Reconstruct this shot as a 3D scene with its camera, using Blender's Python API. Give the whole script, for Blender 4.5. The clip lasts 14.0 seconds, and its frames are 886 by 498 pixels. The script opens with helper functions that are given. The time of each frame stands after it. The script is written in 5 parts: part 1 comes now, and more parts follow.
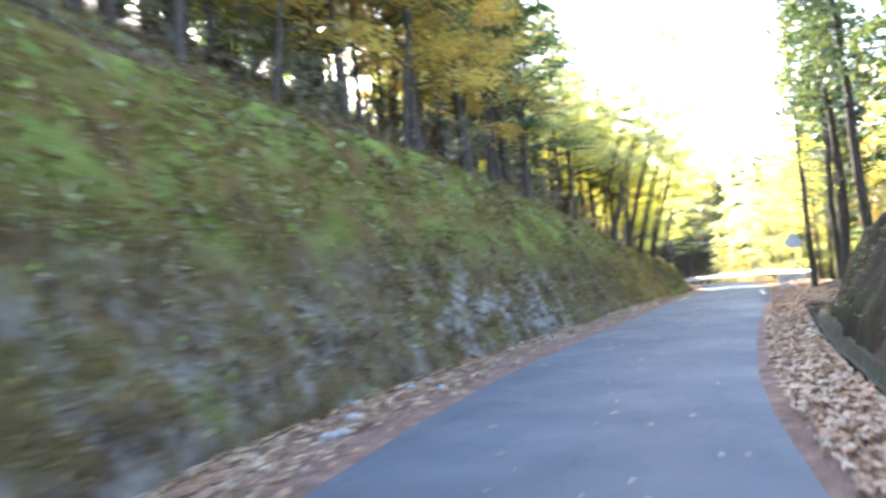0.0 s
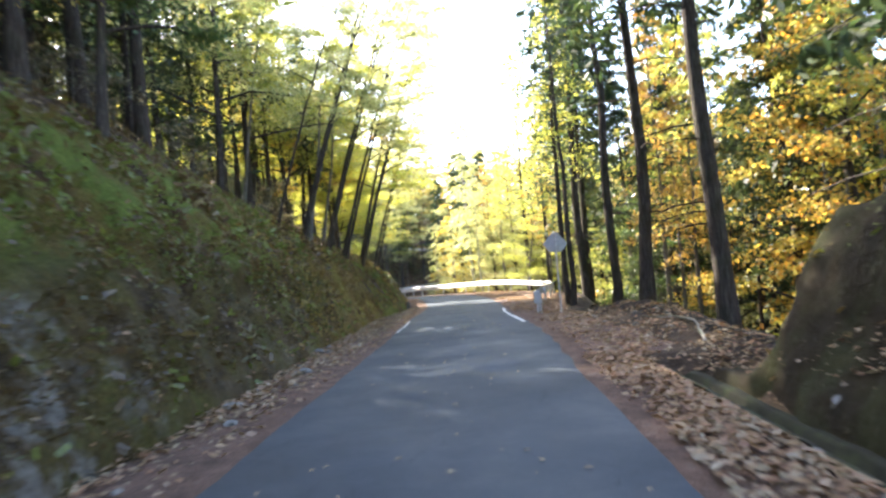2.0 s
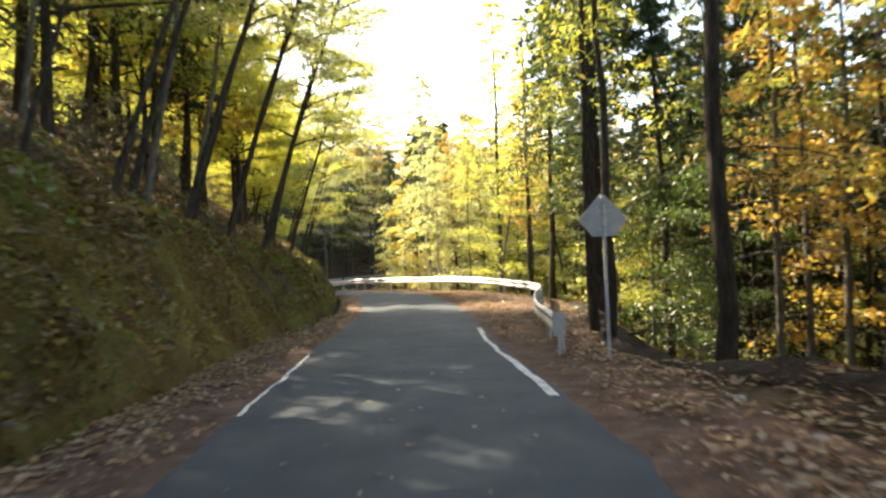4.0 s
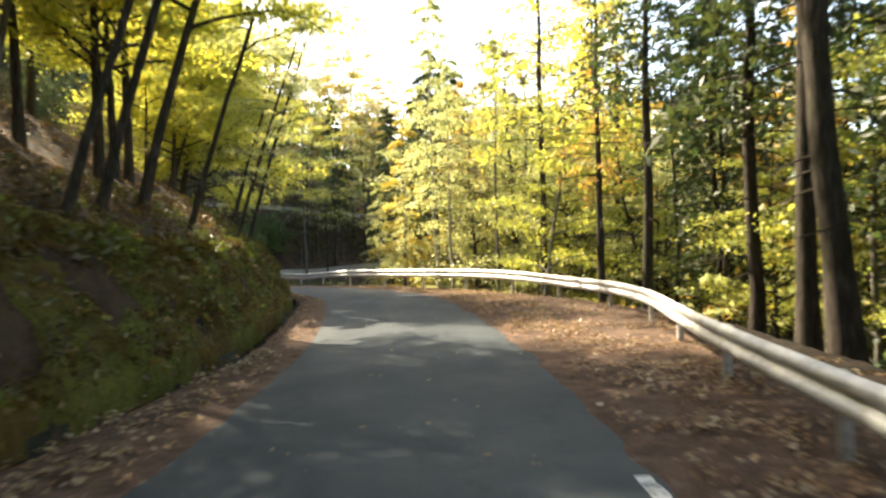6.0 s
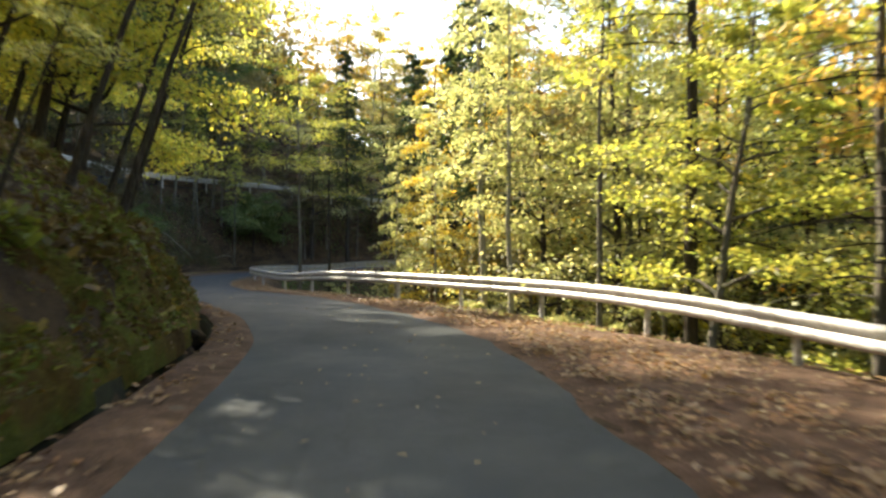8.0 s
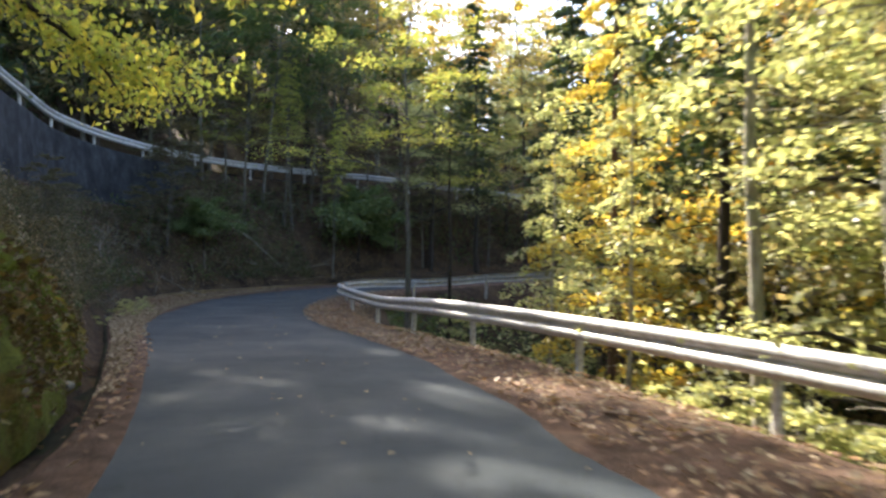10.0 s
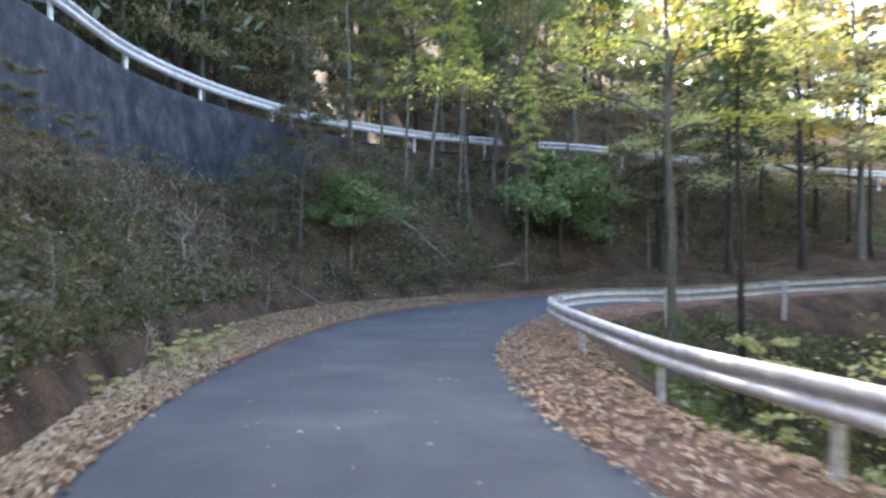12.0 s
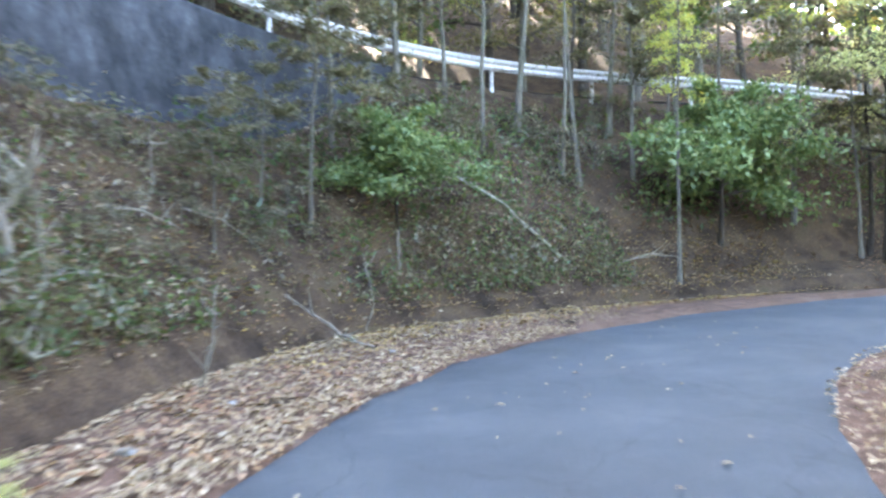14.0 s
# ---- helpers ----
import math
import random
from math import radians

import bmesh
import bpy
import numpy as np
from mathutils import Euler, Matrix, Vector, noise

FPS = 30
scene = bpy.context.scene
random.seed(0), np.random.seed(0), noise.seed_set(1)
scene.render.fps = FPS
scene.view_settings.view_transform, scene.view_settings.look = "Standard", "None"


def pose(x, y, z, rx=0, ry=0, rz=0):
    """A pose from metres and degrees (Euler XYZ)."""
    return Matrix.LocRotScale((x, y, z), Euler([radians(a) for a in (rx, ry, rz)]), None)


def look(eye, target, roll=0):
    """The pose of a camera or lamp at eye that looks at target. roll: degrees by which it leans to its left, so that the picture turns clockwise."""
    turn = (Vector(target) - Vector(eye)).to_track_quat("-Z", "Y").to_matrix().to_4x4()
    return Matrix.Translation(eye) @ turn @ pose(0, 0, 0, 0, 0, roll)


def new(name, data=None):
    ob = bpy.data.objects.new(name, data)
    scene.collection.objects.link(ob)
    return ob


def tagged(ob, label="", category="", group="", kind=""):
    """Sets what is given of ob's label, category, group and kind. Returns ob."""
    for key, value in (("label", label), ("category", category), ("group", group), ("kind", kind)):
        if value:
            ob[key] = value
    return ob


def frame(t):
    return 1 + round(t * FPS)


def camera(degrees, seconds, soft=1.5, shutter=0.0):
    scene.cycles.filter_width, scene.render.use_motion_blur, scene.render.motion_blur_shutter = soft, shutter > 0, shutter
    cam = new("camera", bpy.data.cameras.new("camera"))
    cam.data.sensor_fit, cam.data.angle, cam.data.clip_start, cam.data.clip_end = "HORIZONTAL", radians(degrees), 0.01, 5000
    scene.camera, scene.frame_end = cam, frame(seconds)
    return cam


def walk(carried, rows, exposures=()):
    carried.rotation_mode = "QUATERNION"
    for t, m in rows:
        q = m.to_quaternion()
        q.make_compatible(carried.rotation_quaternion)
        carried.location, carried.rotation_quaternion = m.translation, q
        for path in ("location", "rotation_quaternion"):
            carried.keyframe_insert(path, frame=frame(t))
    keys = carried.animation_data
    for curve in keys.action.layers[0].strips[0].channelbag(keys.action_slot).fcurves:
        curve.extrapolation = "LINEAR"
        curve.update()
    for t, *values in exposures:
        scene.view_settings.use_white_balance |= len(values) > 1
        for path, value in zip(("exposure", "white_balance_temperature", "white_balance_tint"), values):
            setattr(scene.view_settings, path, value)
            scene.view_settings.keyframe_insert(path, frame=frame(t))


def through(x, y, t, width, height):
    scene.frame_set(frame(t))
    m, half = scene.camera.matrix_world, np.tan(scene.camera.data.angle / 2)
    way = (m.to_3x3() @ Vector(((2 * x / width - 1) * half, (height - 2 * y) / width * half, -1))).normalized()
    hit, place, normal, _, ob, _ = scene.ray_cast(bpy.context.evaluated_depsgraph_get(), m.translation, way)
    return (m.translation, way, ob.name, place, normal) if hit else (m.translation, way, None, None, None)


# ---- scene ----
# The walk: a vehicle's camera about 1.85 m over a narrow forest road
cam = camera(63.5, 14.0, soft=2.5, shutter=0.5)
METRES, EYE, TILT, LEAN, TURN = 97.4, 1.85, 0.0, 0.0, 0.0
ROWS = [
    (0.0, 0.0, 0.0, 0.0, 0.37, 4.79, 4.47),
    (0.5, 0.0124, 0.0479, 0.0022, -8.0, 4.66, 4.57),
    (1.0, 0.0244, 0.0882, 0.004, -14.58, 4.11, 4.91),
    (1.5, 0.0366, 0.1249, 0.0062, -19.01, 3.57, 4.82),
    (2.0, 0.0493, 0.1586, 0.0069, -22.01, 3.45, 4.75),
    (4.5, 0.1232, 0.3243, 0.0126, -25.89, 2.17, 1.77),
    (5.0, 0.1395, 0.3615, 0.0133, -25.61, 1.98, 1.69),
    (5.5, 0.1554, 0.3991, 0.0139, -25.51, 1.76, 1.7),
    (6.0, 0.1706, 0.4337, 0.0146, -25.48, 1.46, 1.51),
    (6.5, 0.1851, 0.4667, 0.0148, -25.26, 1.3, 1.12),
    (7.0, 0.2004, 0.5023, 0.0152, -24.76, 1.33, 0.46),
    (9.5, 0.2624, 0.6784, 0.0212, -16.76, 1.22, -0.77),
    (10.0, 0.2683, 0.7082, 0.0218, -12.81, 1.48, -0.8),
    (10.5, 0.2715, 0.7375, 0.0225, -8.86, 1.55, -0.67),
    (11.0, 0.2725, 0.7673, 0.023, -5.14, 1.34, -0.87),
    (11.5, 0.2718, 0.801, 0.0232, -2.03, 1.23, -0.94),
    (12.0, 0.2694, 0.8349, 0.0235, 1.08, 0.97, -0.45),
    (12.5, 0.2654, 0.8672, 0.0233, 4.48, 0.74, 0.04),
    (13.0, 0.2611, 0.8951, 0.0232, 7.77, 0.53, 0.24),
    (13.5, 0.2574, 0.9195, 0.023, 8.32, 0.45, 0.47),
    (14.0, 0.2543, 0.9476, 0.0231, 5.44, 0.48, 0.62),
]
EXPOSURES = [(0.0, 4.05, 6250, 14), (0.6, 3.42, 6350, 14), (1.2, 3.14, 6400, 14), (2.2, 2.95, 6450, 13), (4.3, 2.28, 8000, 9), (5.6, 2.2, 7900, 8), (7.2, 2.0, 7800, 7), (9.3, 1.85, 7300, 9),
             (10.3, 2.25, 6600, 14), (11.5, 2.98, 6450, 18), (12.5, 4.12, 6850, 15), (13.5, 4.5, 6850, 13), (14.0, 4.85, 6850, 14)]
walk(cam, [(t, pose(0, 0, EYE, TILT, LEAN, TURN) @ pose(METRES * x, METRES * y, METRES * z, 90 + pitch, roll, yaw)) for t, x, y, z, yaw, pitch, roll in ROWS], EXPOSURES)

# ---- sky and sun: ahead and a little to the left, over the hill ----
SUN_TO = Vector((-0.35, 0.93, 0.78)).normalized()
world = bpy.data.worlds.new("world")
scene.world = world
world.use_nodes = True
wn = world.node_tree.nodes
sky = wn.new("ShaderNodeTexSky")
sky.sky_type = "NISHITA"
sky.sun_disc = False
sky.sun_elevation = math.asin(SUN_TO.z)
sky.sun_rotation = math.atan2(SUN_TO.x, SUN_TO.y)
sky.dust_density = 2.0
wn["Background"].inputs["Strength"].default_value = 0.15
world.node_tree.links.new(sky.outputs["Color"], wn["Background"].inputs["Color"])
sun_data = bpy.data.lights.new("sun", "SUN")
sun_data.energy = 4.5
sun_data.angle = radians(0.6)
sun_data.color = (1.0, 0.93, 0.80)
sun = new("sun", sun_data)
sun.matrix_world = look((0, 0, 60), Vector((0, 0, 60)) - SUN_TO)

RNG = np.random.default_rng(11)


# ---- materials ----
def material(name, build, rough=0.9, spec=0.3):
    m = bpy.data.materials.new(name)
    m.use_nodes = True
    nt = m.node_tree
    b = nt.nodes["Principled BSDF"]
    b.inputs["Roughness"].default_value = rough
    b.inputs["Specular IOR Level"].default_value = spec
    build(nt, b)
    return m


def node(nt, kind, **values):
    n = nt.nodes.new(kind)
    for key, v in values.items():
        n.inputs[key.replace("_", " ")].default_value = v
    return n


def place(nt):
    return nt.nodes.new("ShaderNodeTexCoord").outputs["Object"]


def noisy(nt, scale, detail=4.0, rough=0.6, coord=None):
    n = node(nt, "ShaderNodeTexNoise", Scale=scale, Detail=detail, Roughness=rough)
    nt.links.new(coord or place(nt), n.inputs["Vector"])
    return n.outputs["Fac"]


def ramp(nt, fac, stops):
    r = nt.nodes.new("ShaderNodeValToRGB")
    while len(r.color_ramp.elements) < len(stops):
        r.color_ramp.elements.new(0.5)
    for e, (p, c) in zip(r.color_ramp.elements, stops):
        e.position, e.color = p, (*c, 1)
    nt.links.new(fac, r.inputs["Fac"])
    return r.outputs["Color"]


def blend(nt, fac, a, b, kind="MIX"):
    n = nt.nodes.new("ShaderNodeMix")
    n.data_type, n.blend_type = "RGBA", kind
    for sock, v in ((n.inputs[0], fac), (n.inputs[6], a), (n.inputs[7], b)):
        if isinstance(v, (int, float)):
            sock.default_value = v
        elif isinstance(v, tuple):
            sock.default_value = (*v, 1)
        else:
            nt.links.new(v, sock)
    return n.outputs[2]


def bumped(nt, b, fac, strength, distance):
    n = node(nt, "ShaderNodeBump", Strength=strength, Distance=distance)
    nt.links.new(fac, n.inputs["Height"])
    nt.links.new(n.outputs["Normal"], b.inputs["Normal"])


def soil(stops, scale=1.2, fine=28.0, bump=0.06, rough=0.95):
    def build(nt, b):
        big = ramp(nt, noisy(nt, scale, 6.0, 0.65), stops)
        grain = ramp(nt, noisy(nt, fine, 3.0, 0.7), [(0.3, (0.35, 0.33, 0.32)), (0.5, (0.9, 0.9, 0.9)), (0.72, (1.5, 1.4, 1.3))])
        nt.links.new(blend(nt, 0.8, big, grain, "MULTIPLY"), b.inputs["Base Color"])
        bumped(nt, b, noisy(nt, fine * 0.6, 5.0, 0.7), 1.0, bump)
    return material("soil", build, rough, 0.2)


M_FLOOR = soil([(0.28, (0.022, 0.015, 0.010)), (0.45, (0.058, 0.039, 0.026)), (0.58, (0.100, 0.068, 0.042)), (0.75, (0.075, 0.062, 0.028))])
M_SHOULDER = soil([(0.28, (0.065, 0.044, 0.034)), (0.45, (0.125, 0.081, 0.060)), (0.58, (0.175, 0.108, 0.078)), (0.7, (0.185, 0.147, 0.118)), (0.85, (0.10, 0.07, 0.055))], 2.6, 34.0, 0.05)


def build_asphalt(nt, b):
    patch = ramp(nt, noisy(nt, 0.35, 5.0, 0.6), [(0.3, (0.038, 0.048, 0.056)), (0.55, (0.053, 0.066, 0.077)), (0.75, (0.078, 0.091, 0.102))])
    vor = node(nt, "ShaderNodeTexVoronoi", Scale=85.0)
    nt.links.new(place(nt), vor.inputs["Vector"])
    stones = ramp(nt, vor.outputs["Distance"], [(0.0, (1.35, 1.35, 1.3)), (0.5, (0.9, 0.9, 0.9)), (0.9, (0.6, 0.6, 0.62))])
    col = blend(nt, 0.7, patch, stones, "MULTIPLY")
    crack = node(nt, "ShaderNodeTexVoronoi", Scale=0.5)
    crack.feature = "DISTANCE_TO_EDGE"
    warp = nt.nodes.new("ShaderNodeVectorMath")
    warp.operation = "ADD"
    nz = node(nt, "ShaderNodeTexNoise", Scale=1.3, Detail=4.0)
    nt.links.new(place(nt), nz.inputs["Vector"])
    nt.links.new(place(nt), warp.inputs[0])
    nt.links.new(nz.outputs["Color"], warp.inputs[1])
    nt.links.new(warp.outputs[0], crack.inputs["Vector"])
    line = ramp(nt, crack.outputs["Distance"], [(0.0, (0.62, 0.62, 0.62)), (0.012, (1, 1, 1))])
    nt.links.new(blend(nt, 0.6, col, line, "MULTIPLY"), b.inputs["Base Color"])
    r = ramp(nt, noisy(nt, 0.8, 4.0), [(0.3, (0.66, 0.66, 0.66)), (0.7, (0.86, 0.86, 0.86))])
    nt.links.new(r, b.inputs["Roughness"])
    bumped(nt, b, vor.outputs["Distance"], 0.5, 0.01)


M_ASPHALT = material("asphalt", build_asphalt, 0.8, 0.2)


def build_bank(nt, b):
    moss = ramp(nt, noisy(nt, 0.5, 7.0, 0.66), [(0.30, (0.045, 0.028, 0.012)), (0.42, (0.115, 0.072, 0.022)), (0.49, (0.135, 0.112, 0.026)), (0.54, (0.115, 0.150, 0.028)), (0.70, (0.21, 0.25, 0.05))])
    rock = ramp(nt, noisy(nt, 3.5, 6.0, 0.65), [(0.3, (0.06, 0.052, 0.040)), (0.5, (0.17, 0.155, 0.13)), (0.7, (0.30, 0.28, 0.245))])
    speck = ramp(nt, noisy(nt, 17.0, 4.0, 0.7), [(0.3, (0.4, 0.4, 0.4)), (0.55, (1, 1, 1)), (0.75, (1.5, 1.5, 1.4))])
    moss = blend(nt, 0.85, moss, speck, "MULTIPLY")
    bare = nt.nodes.new("ShaderNodeAttribute")
    bare.attribute_name = "bare"
    mixer = nt.nodes.new("ShaderNodeMath")
    mixer.operation = "MULTIPLY"
    mixer.use_clamp = True
    nt.links.new(bare.outputs["Fac"], mixer.inputs[0])
    mask = ramp(nt, noisy(nt, 0.85, 7.0, 0.72), [(0.47, (0, 0, 0)), (0.60, (1, 1, 1))])
    nt.links.new(mask, mixer.inputs[1])
    dry = nt.nodes.new("ShaderNodeAttribute")
    dry.attribute_name = "dry"
    gold = blend(nt, 0.85, ramp(nt, noisy(nt, 0.8, 7.0, 0.68), [(0.3, (0.075, 0.042, 0.016)), (0.45, (0.19, 0.115, 0.034)), (0.58, (0.25, 0.185, 0.05)), (0.7, (0.19, 0.20, 0.045))]), speck, "MULTIPLY")
    moss = blend(nt, dry.outputs["Fac"], moss, gold)
    earth = nt.nodes.new("ShaderNodeAttribute")
    earth.attribute_name = "earth"
    brown = blend(nt, 0.85, ramp(nt, noisy(nt, 1.1, 7.0, 0.68), [(0.32, (0.030, 0.020, 0.011)), (0.48, (0.085, 0.058, 0.022)), (0.6, (0.105, 0.090, 0.026)), (0.72, (0.085, 0.105, 0.024))]), speck, "MULTIPLY")
    moss = blend(nt, earth.outputs["Fac"], moss, brown)
    nt.links.new(blend(nt, mixer.outputs[0], moss, rock), b.inputs["Base Color"])
    bumped(nt, b, noisy(nt, 9.0, 7.0, 0.72), 1.0, 0.14)


M_BANK = material("mossy_earth", build_bank, 0.95, 0.15)


def build_bark(dark, mid, pale):
    def build(nt, b):
        st = nt.nodes.new("ShaderNodeMapping")
        st.inputs["Scale"].default_value = (9.0, 9.0, 1.3)
        nt.links.new(place(nt), st.inputs["Vector"])
        f = noisy(nt, 2.2, 6.0, 0.7, st.outputs["Vector"])
        base = ramp(nt, f, [(0.3, dark), (0.52, mid), (0.72, pale)])
        spots = ramp(nt, noisy(nt, 1.4, 4.0), [(0.45, (1, 1, 1)), (0.62, (0.75, 0.9, 0.7))])
        nt.links.new(blend(nt, 0.8, base, spots, "MULTIPLY"), b.inputs["Base Color"])
        bumped(nt, b, f, 1.0, 0.05)
    return build


M_BARK_DARK = material("bark_dark", build_bark((0.020, 0.016, 0.013), (0.060, 0.048, 0.040), (0.12, 0.10, 0.085)), 0.95, 0.15)
M_BARK_GREY = material("bark_grey", build_bark((0.06, 0.052, 0.045), (0.15, 0.135, 0.115), (0.27, 0.25, 0.21)), 0.92, 0.2)
M_BARK_RUST = material("bark_rust", build_bark((0.05, 0.030, 0.020), (0.13, 0.075, 0.05), (0.22, 0.14, 0.10)), 0.95, 0.15)
M_BARK_PALE = material("bark_pale", build_bark((0.16, 0.14, 0.115), (0.34, 0.31, 0.26), (0.52, 0.49, 0.42)), 0.9, 0.2)


def leaf_material(name, stops, through=0.5, patches=0.0):
    m = bpy.data.materials.new(name)
    m.use_nodes = True
    nt = m.node_tree
    nt.nodes.remove(nt.nodes["Principled BSDF"])
    rnd = nt.nodes.new("ShaderNodeNewGeometry").outputs["Random Per Island"]
    tree = nt.nodes.new("ShaderNodeObjectInfo").outputs["Random"]
    if patches:
        low = nt.nodes.new("ShaderNodeMath")
        low.operation = "MULTIPLY"
        nt.links.new(rnd, low.inputs[0])
        low.inputs[1].default_value = 0.38
        rnd = low.outputs[0]
        tree = ramp(nt, noisy(nt, patches, 5.0, 0.62), [(0.41, (0, 0, 0)), (0.59, (1, 1, 1))])
    hue = nt.nodes.new("ShaderNodeMath")
    hue.operation = "MULTIPLY_ADD"
    nt.links.new(tree, hue.inputs[0])
    hue.inputs[1].default_value = 0.62 if patches else 0.35
    nt.links.new(rnd, hue.inputs[2])
    wrap = nt.nodes.new("ShaderNodeMath")
    wrap.operation = "PINGPONG"
    nt.links.new(hue.outputs[0], wrap.inputs[0])
    wrap.inputs[1].default_value = 1.0
    col = ramp(nt, wrap.outputs[0], stops)
    veins = ramp(nt, noisy(nt, 9.0, 3.0), [(0.3, (0.75, 0.75, 0.75)), (0.7, (1.15, 1.15, 1.15))])
    col = blend(nt, 0.7, col, veins, "MULTIPLY")
    dif = nt.nodes.new("ShaderNodeBsdfDiffuse")
    tra = nt.nodes.new("ShaderNodeBsdfTranslucent")
    glo = node(nt, "ShaderNodeBsdfGlossy", Roughness=0.45)
    nt.links.new(col, dif.inputs["Color"])
    nt.links.new(blend(nt, 1.0, col, (1.85, 1.72, 1.25), "MULTIPLY"), tra.inputs["Color"])
    mix = nt.nodes.new("ShaderNodeMixShader")
    mix.inputs[0].default_value = through
    nt.links.new(dif.outputs[0], mix.inputs[1])
    nt.links.new(tra.outputs[0], mix.inputs[2])
    mix2 = nt.nodes.new("ShaderNodeMixShader")
    mix2.inputs[0].default_value = 0.05
    nt.links.new(mix.outputs[0], mix2.inputs[1])
    nt.links.new(glo.outputs[0], mix2.inputs[2])
    nt.links.new(mix2.outputs[0], nt.nodes["Material Output"].inputs["Surface"])
    return m


M_YELLOW = leaf_material("leaf_yellow", [(0.0, (0.38, 0.33, 0.055)), (0.3, (0.50, 0.44, 0.085)), (0.6, (0.41, 0.42, 0.09)), (1.0, (0.26, 0.33, 0.075))], 0.6)
M_GOLD = leaf_material("leaf_gold", [(0.0, (0.42, 0.32, 0.055)), (0.35, (0.48, 0.40, 0.085)), (0.7, (0.38, 0.36, 0.08)), (1.0, (0.38, 0.25, 0.055))], 0.52)
M_LIME = leaf_material("leaf_lime", [(0.0, (0.27, 0.34, 0.075)), (0.4, (0.36, 0.38, 0.10)), (0.75, (0.19, 0.26, 0.07)), (1.0, (0.44, 0.40, 0.10))], 0.58)
M_SAGE = leaf_material("leaf_sage", [(0.0, (0.28, 0.33, 0.15)), (0.4, (0.42, 0.45, 0.24)), (0.75, (0.22, 0.27, 0.12)), (1.0, (0.50, 0.47, 0.26))], 0.58)
M_ORANGE = leaf_material("leaf_orange", [(0.0, (0.36, 0.20, 0.05)), (0.4, (0.42, 0.29, 0.07)), (0.7, (0.33, 0.19, 0.055)), (1.0, (0.36, 0.31, 0.08))])
M_DUN = leaf_material("leaf_dun", [(0.0, (0.17, 0.16, 0.07)), (0.35, (0.23, 0.19, 0.095)), (0.7, (0.14, 0.155, 0.06)), (1.0, (0.28, 0.23, 0.12))], 0.5)
M_AMBER = leaf_material("leaf_amber", [(0.0, (0.44, 0.21, 0.035)), (0.4, (0.48, 0.31, 0.055)), (0.7, (0.36, 0.30, 0.07)), (1.0, (0.30, 0.30, 0.08))], 0.58)
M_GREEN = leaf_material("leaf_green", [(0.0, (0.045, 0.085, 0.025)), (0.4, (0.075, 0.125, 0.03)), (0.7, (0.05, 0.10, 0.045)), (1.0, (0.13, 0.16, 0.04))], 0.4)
M_BUSH = leaf_material("leaf_bush", [(0.0, (0.07, 0.125, 0.045)), (0.5, (0.11, 0.175, 0.06)), (0.85, (0.14, 0.20, 0.07)), (1.0, (0.20, 0.24, 0.08))], 0.22)
M_CONIFER = leaf_material("needles", [(0.0, (0.022, 0.042, 0.02)), (0.5, (0.04, 0.07, 0.028)), (1.0, (0.075, 0.09, 0.03))], 0.3)
M_OLIVE = leaf_material("leaf_olive", [(0.0, (0.06, 0.065, 0.03)), (0.35, (0.10, 0.11, 0.05)), (0.6, (0.13, 0.125, 0.065)), (0.85, (0.08, 0.062, 0.038)), (1.0, (0.22, 0.20, 0.13))], 0.35)
M_DUSTY = leaf_material("leaf_dusty", [(0.0, (0.05, 0.065, 0.034)), (0.35, (0.085, 0.095, 0.052)), (0.6, (0.12, 0.105, 0.06)), (0.8, (0.07, 0.052, 0.034)), (1.0, (0.30, 0.275, 0.20))], 0.35)
M_MOSS = leaf_material("moss_blades", [(0.0, (0.19, 0.235, 0.045)), (0.18, (0.125, 0.16, 0.03)), (0.36, (0.11, 0.115, 0.026)), (0.5, (0.125, 0.09, 0.027)), (0.68, (0.10, 0.062, 0.023)), (0.85, (0.065, 0.040, 0.017)), (0.95, (0.16, 0.115, 0.05)), (1.0, (0.24, 0.20, 0.10))], 0.25, 0.5)
M_MOSS_BROWN = leaf_material("brown_moss_blades", [(0.0, (0.115, 0.125, 0.03)), (0.25, (0.085, 0.075, 0.022)), (0.5, (0.085, 0.056, 0.020)), (0.75, (0.052, 0.034, 0.015)), (1.0, (0.15, 0.11, 0.05))], 0.25, 0.6)
M_MOSS_DRY = leaf_material("dry_moss_blades", [(0.0, (0.24, 0.25, 0.05)), (0.25, (0.26, 0.20, 0.05)), (0.5, (0.22, 0.14, 0.04)), (0.75, (0.13, 0.078, 0.026)), (1.0, (0.27, 0.20, 0.08))], 0.25, 0.6)
M_LITTER = leaf_material("dead_leaves", [(0.0, (0.16, 0.085, 0.045)), (0.3, (0.30, 0.18, 0.10)), (0.55, (0.22, 0.11, 0.06)), (0.8, (0.31, 0.225, 0.145)), (1.0, (0.27, 0.17, 0.08))], 0.15)
M_LITTER_GOLD = leaf_material("dead_leaves_yellow", [(0.0, (0.34, 0.24, 0.06)), (0.4, (0.40, 0.30, 0.09)), (0.7, (0.26, 0.17, 0.06)), (1.0, (0.36, 0.30, 0.14))], 0.15)
M_LITTER_PALE = leaf_material("dead_leaves_pale", [(0.0, (0.20, 0.145, 0.095)), (0.4, (0.30, 0.235, 0.155)), (0.7, (0.23, 0.165, 0.085)), (1.0, (0.38, 0.32, 0.225))], 0.15)


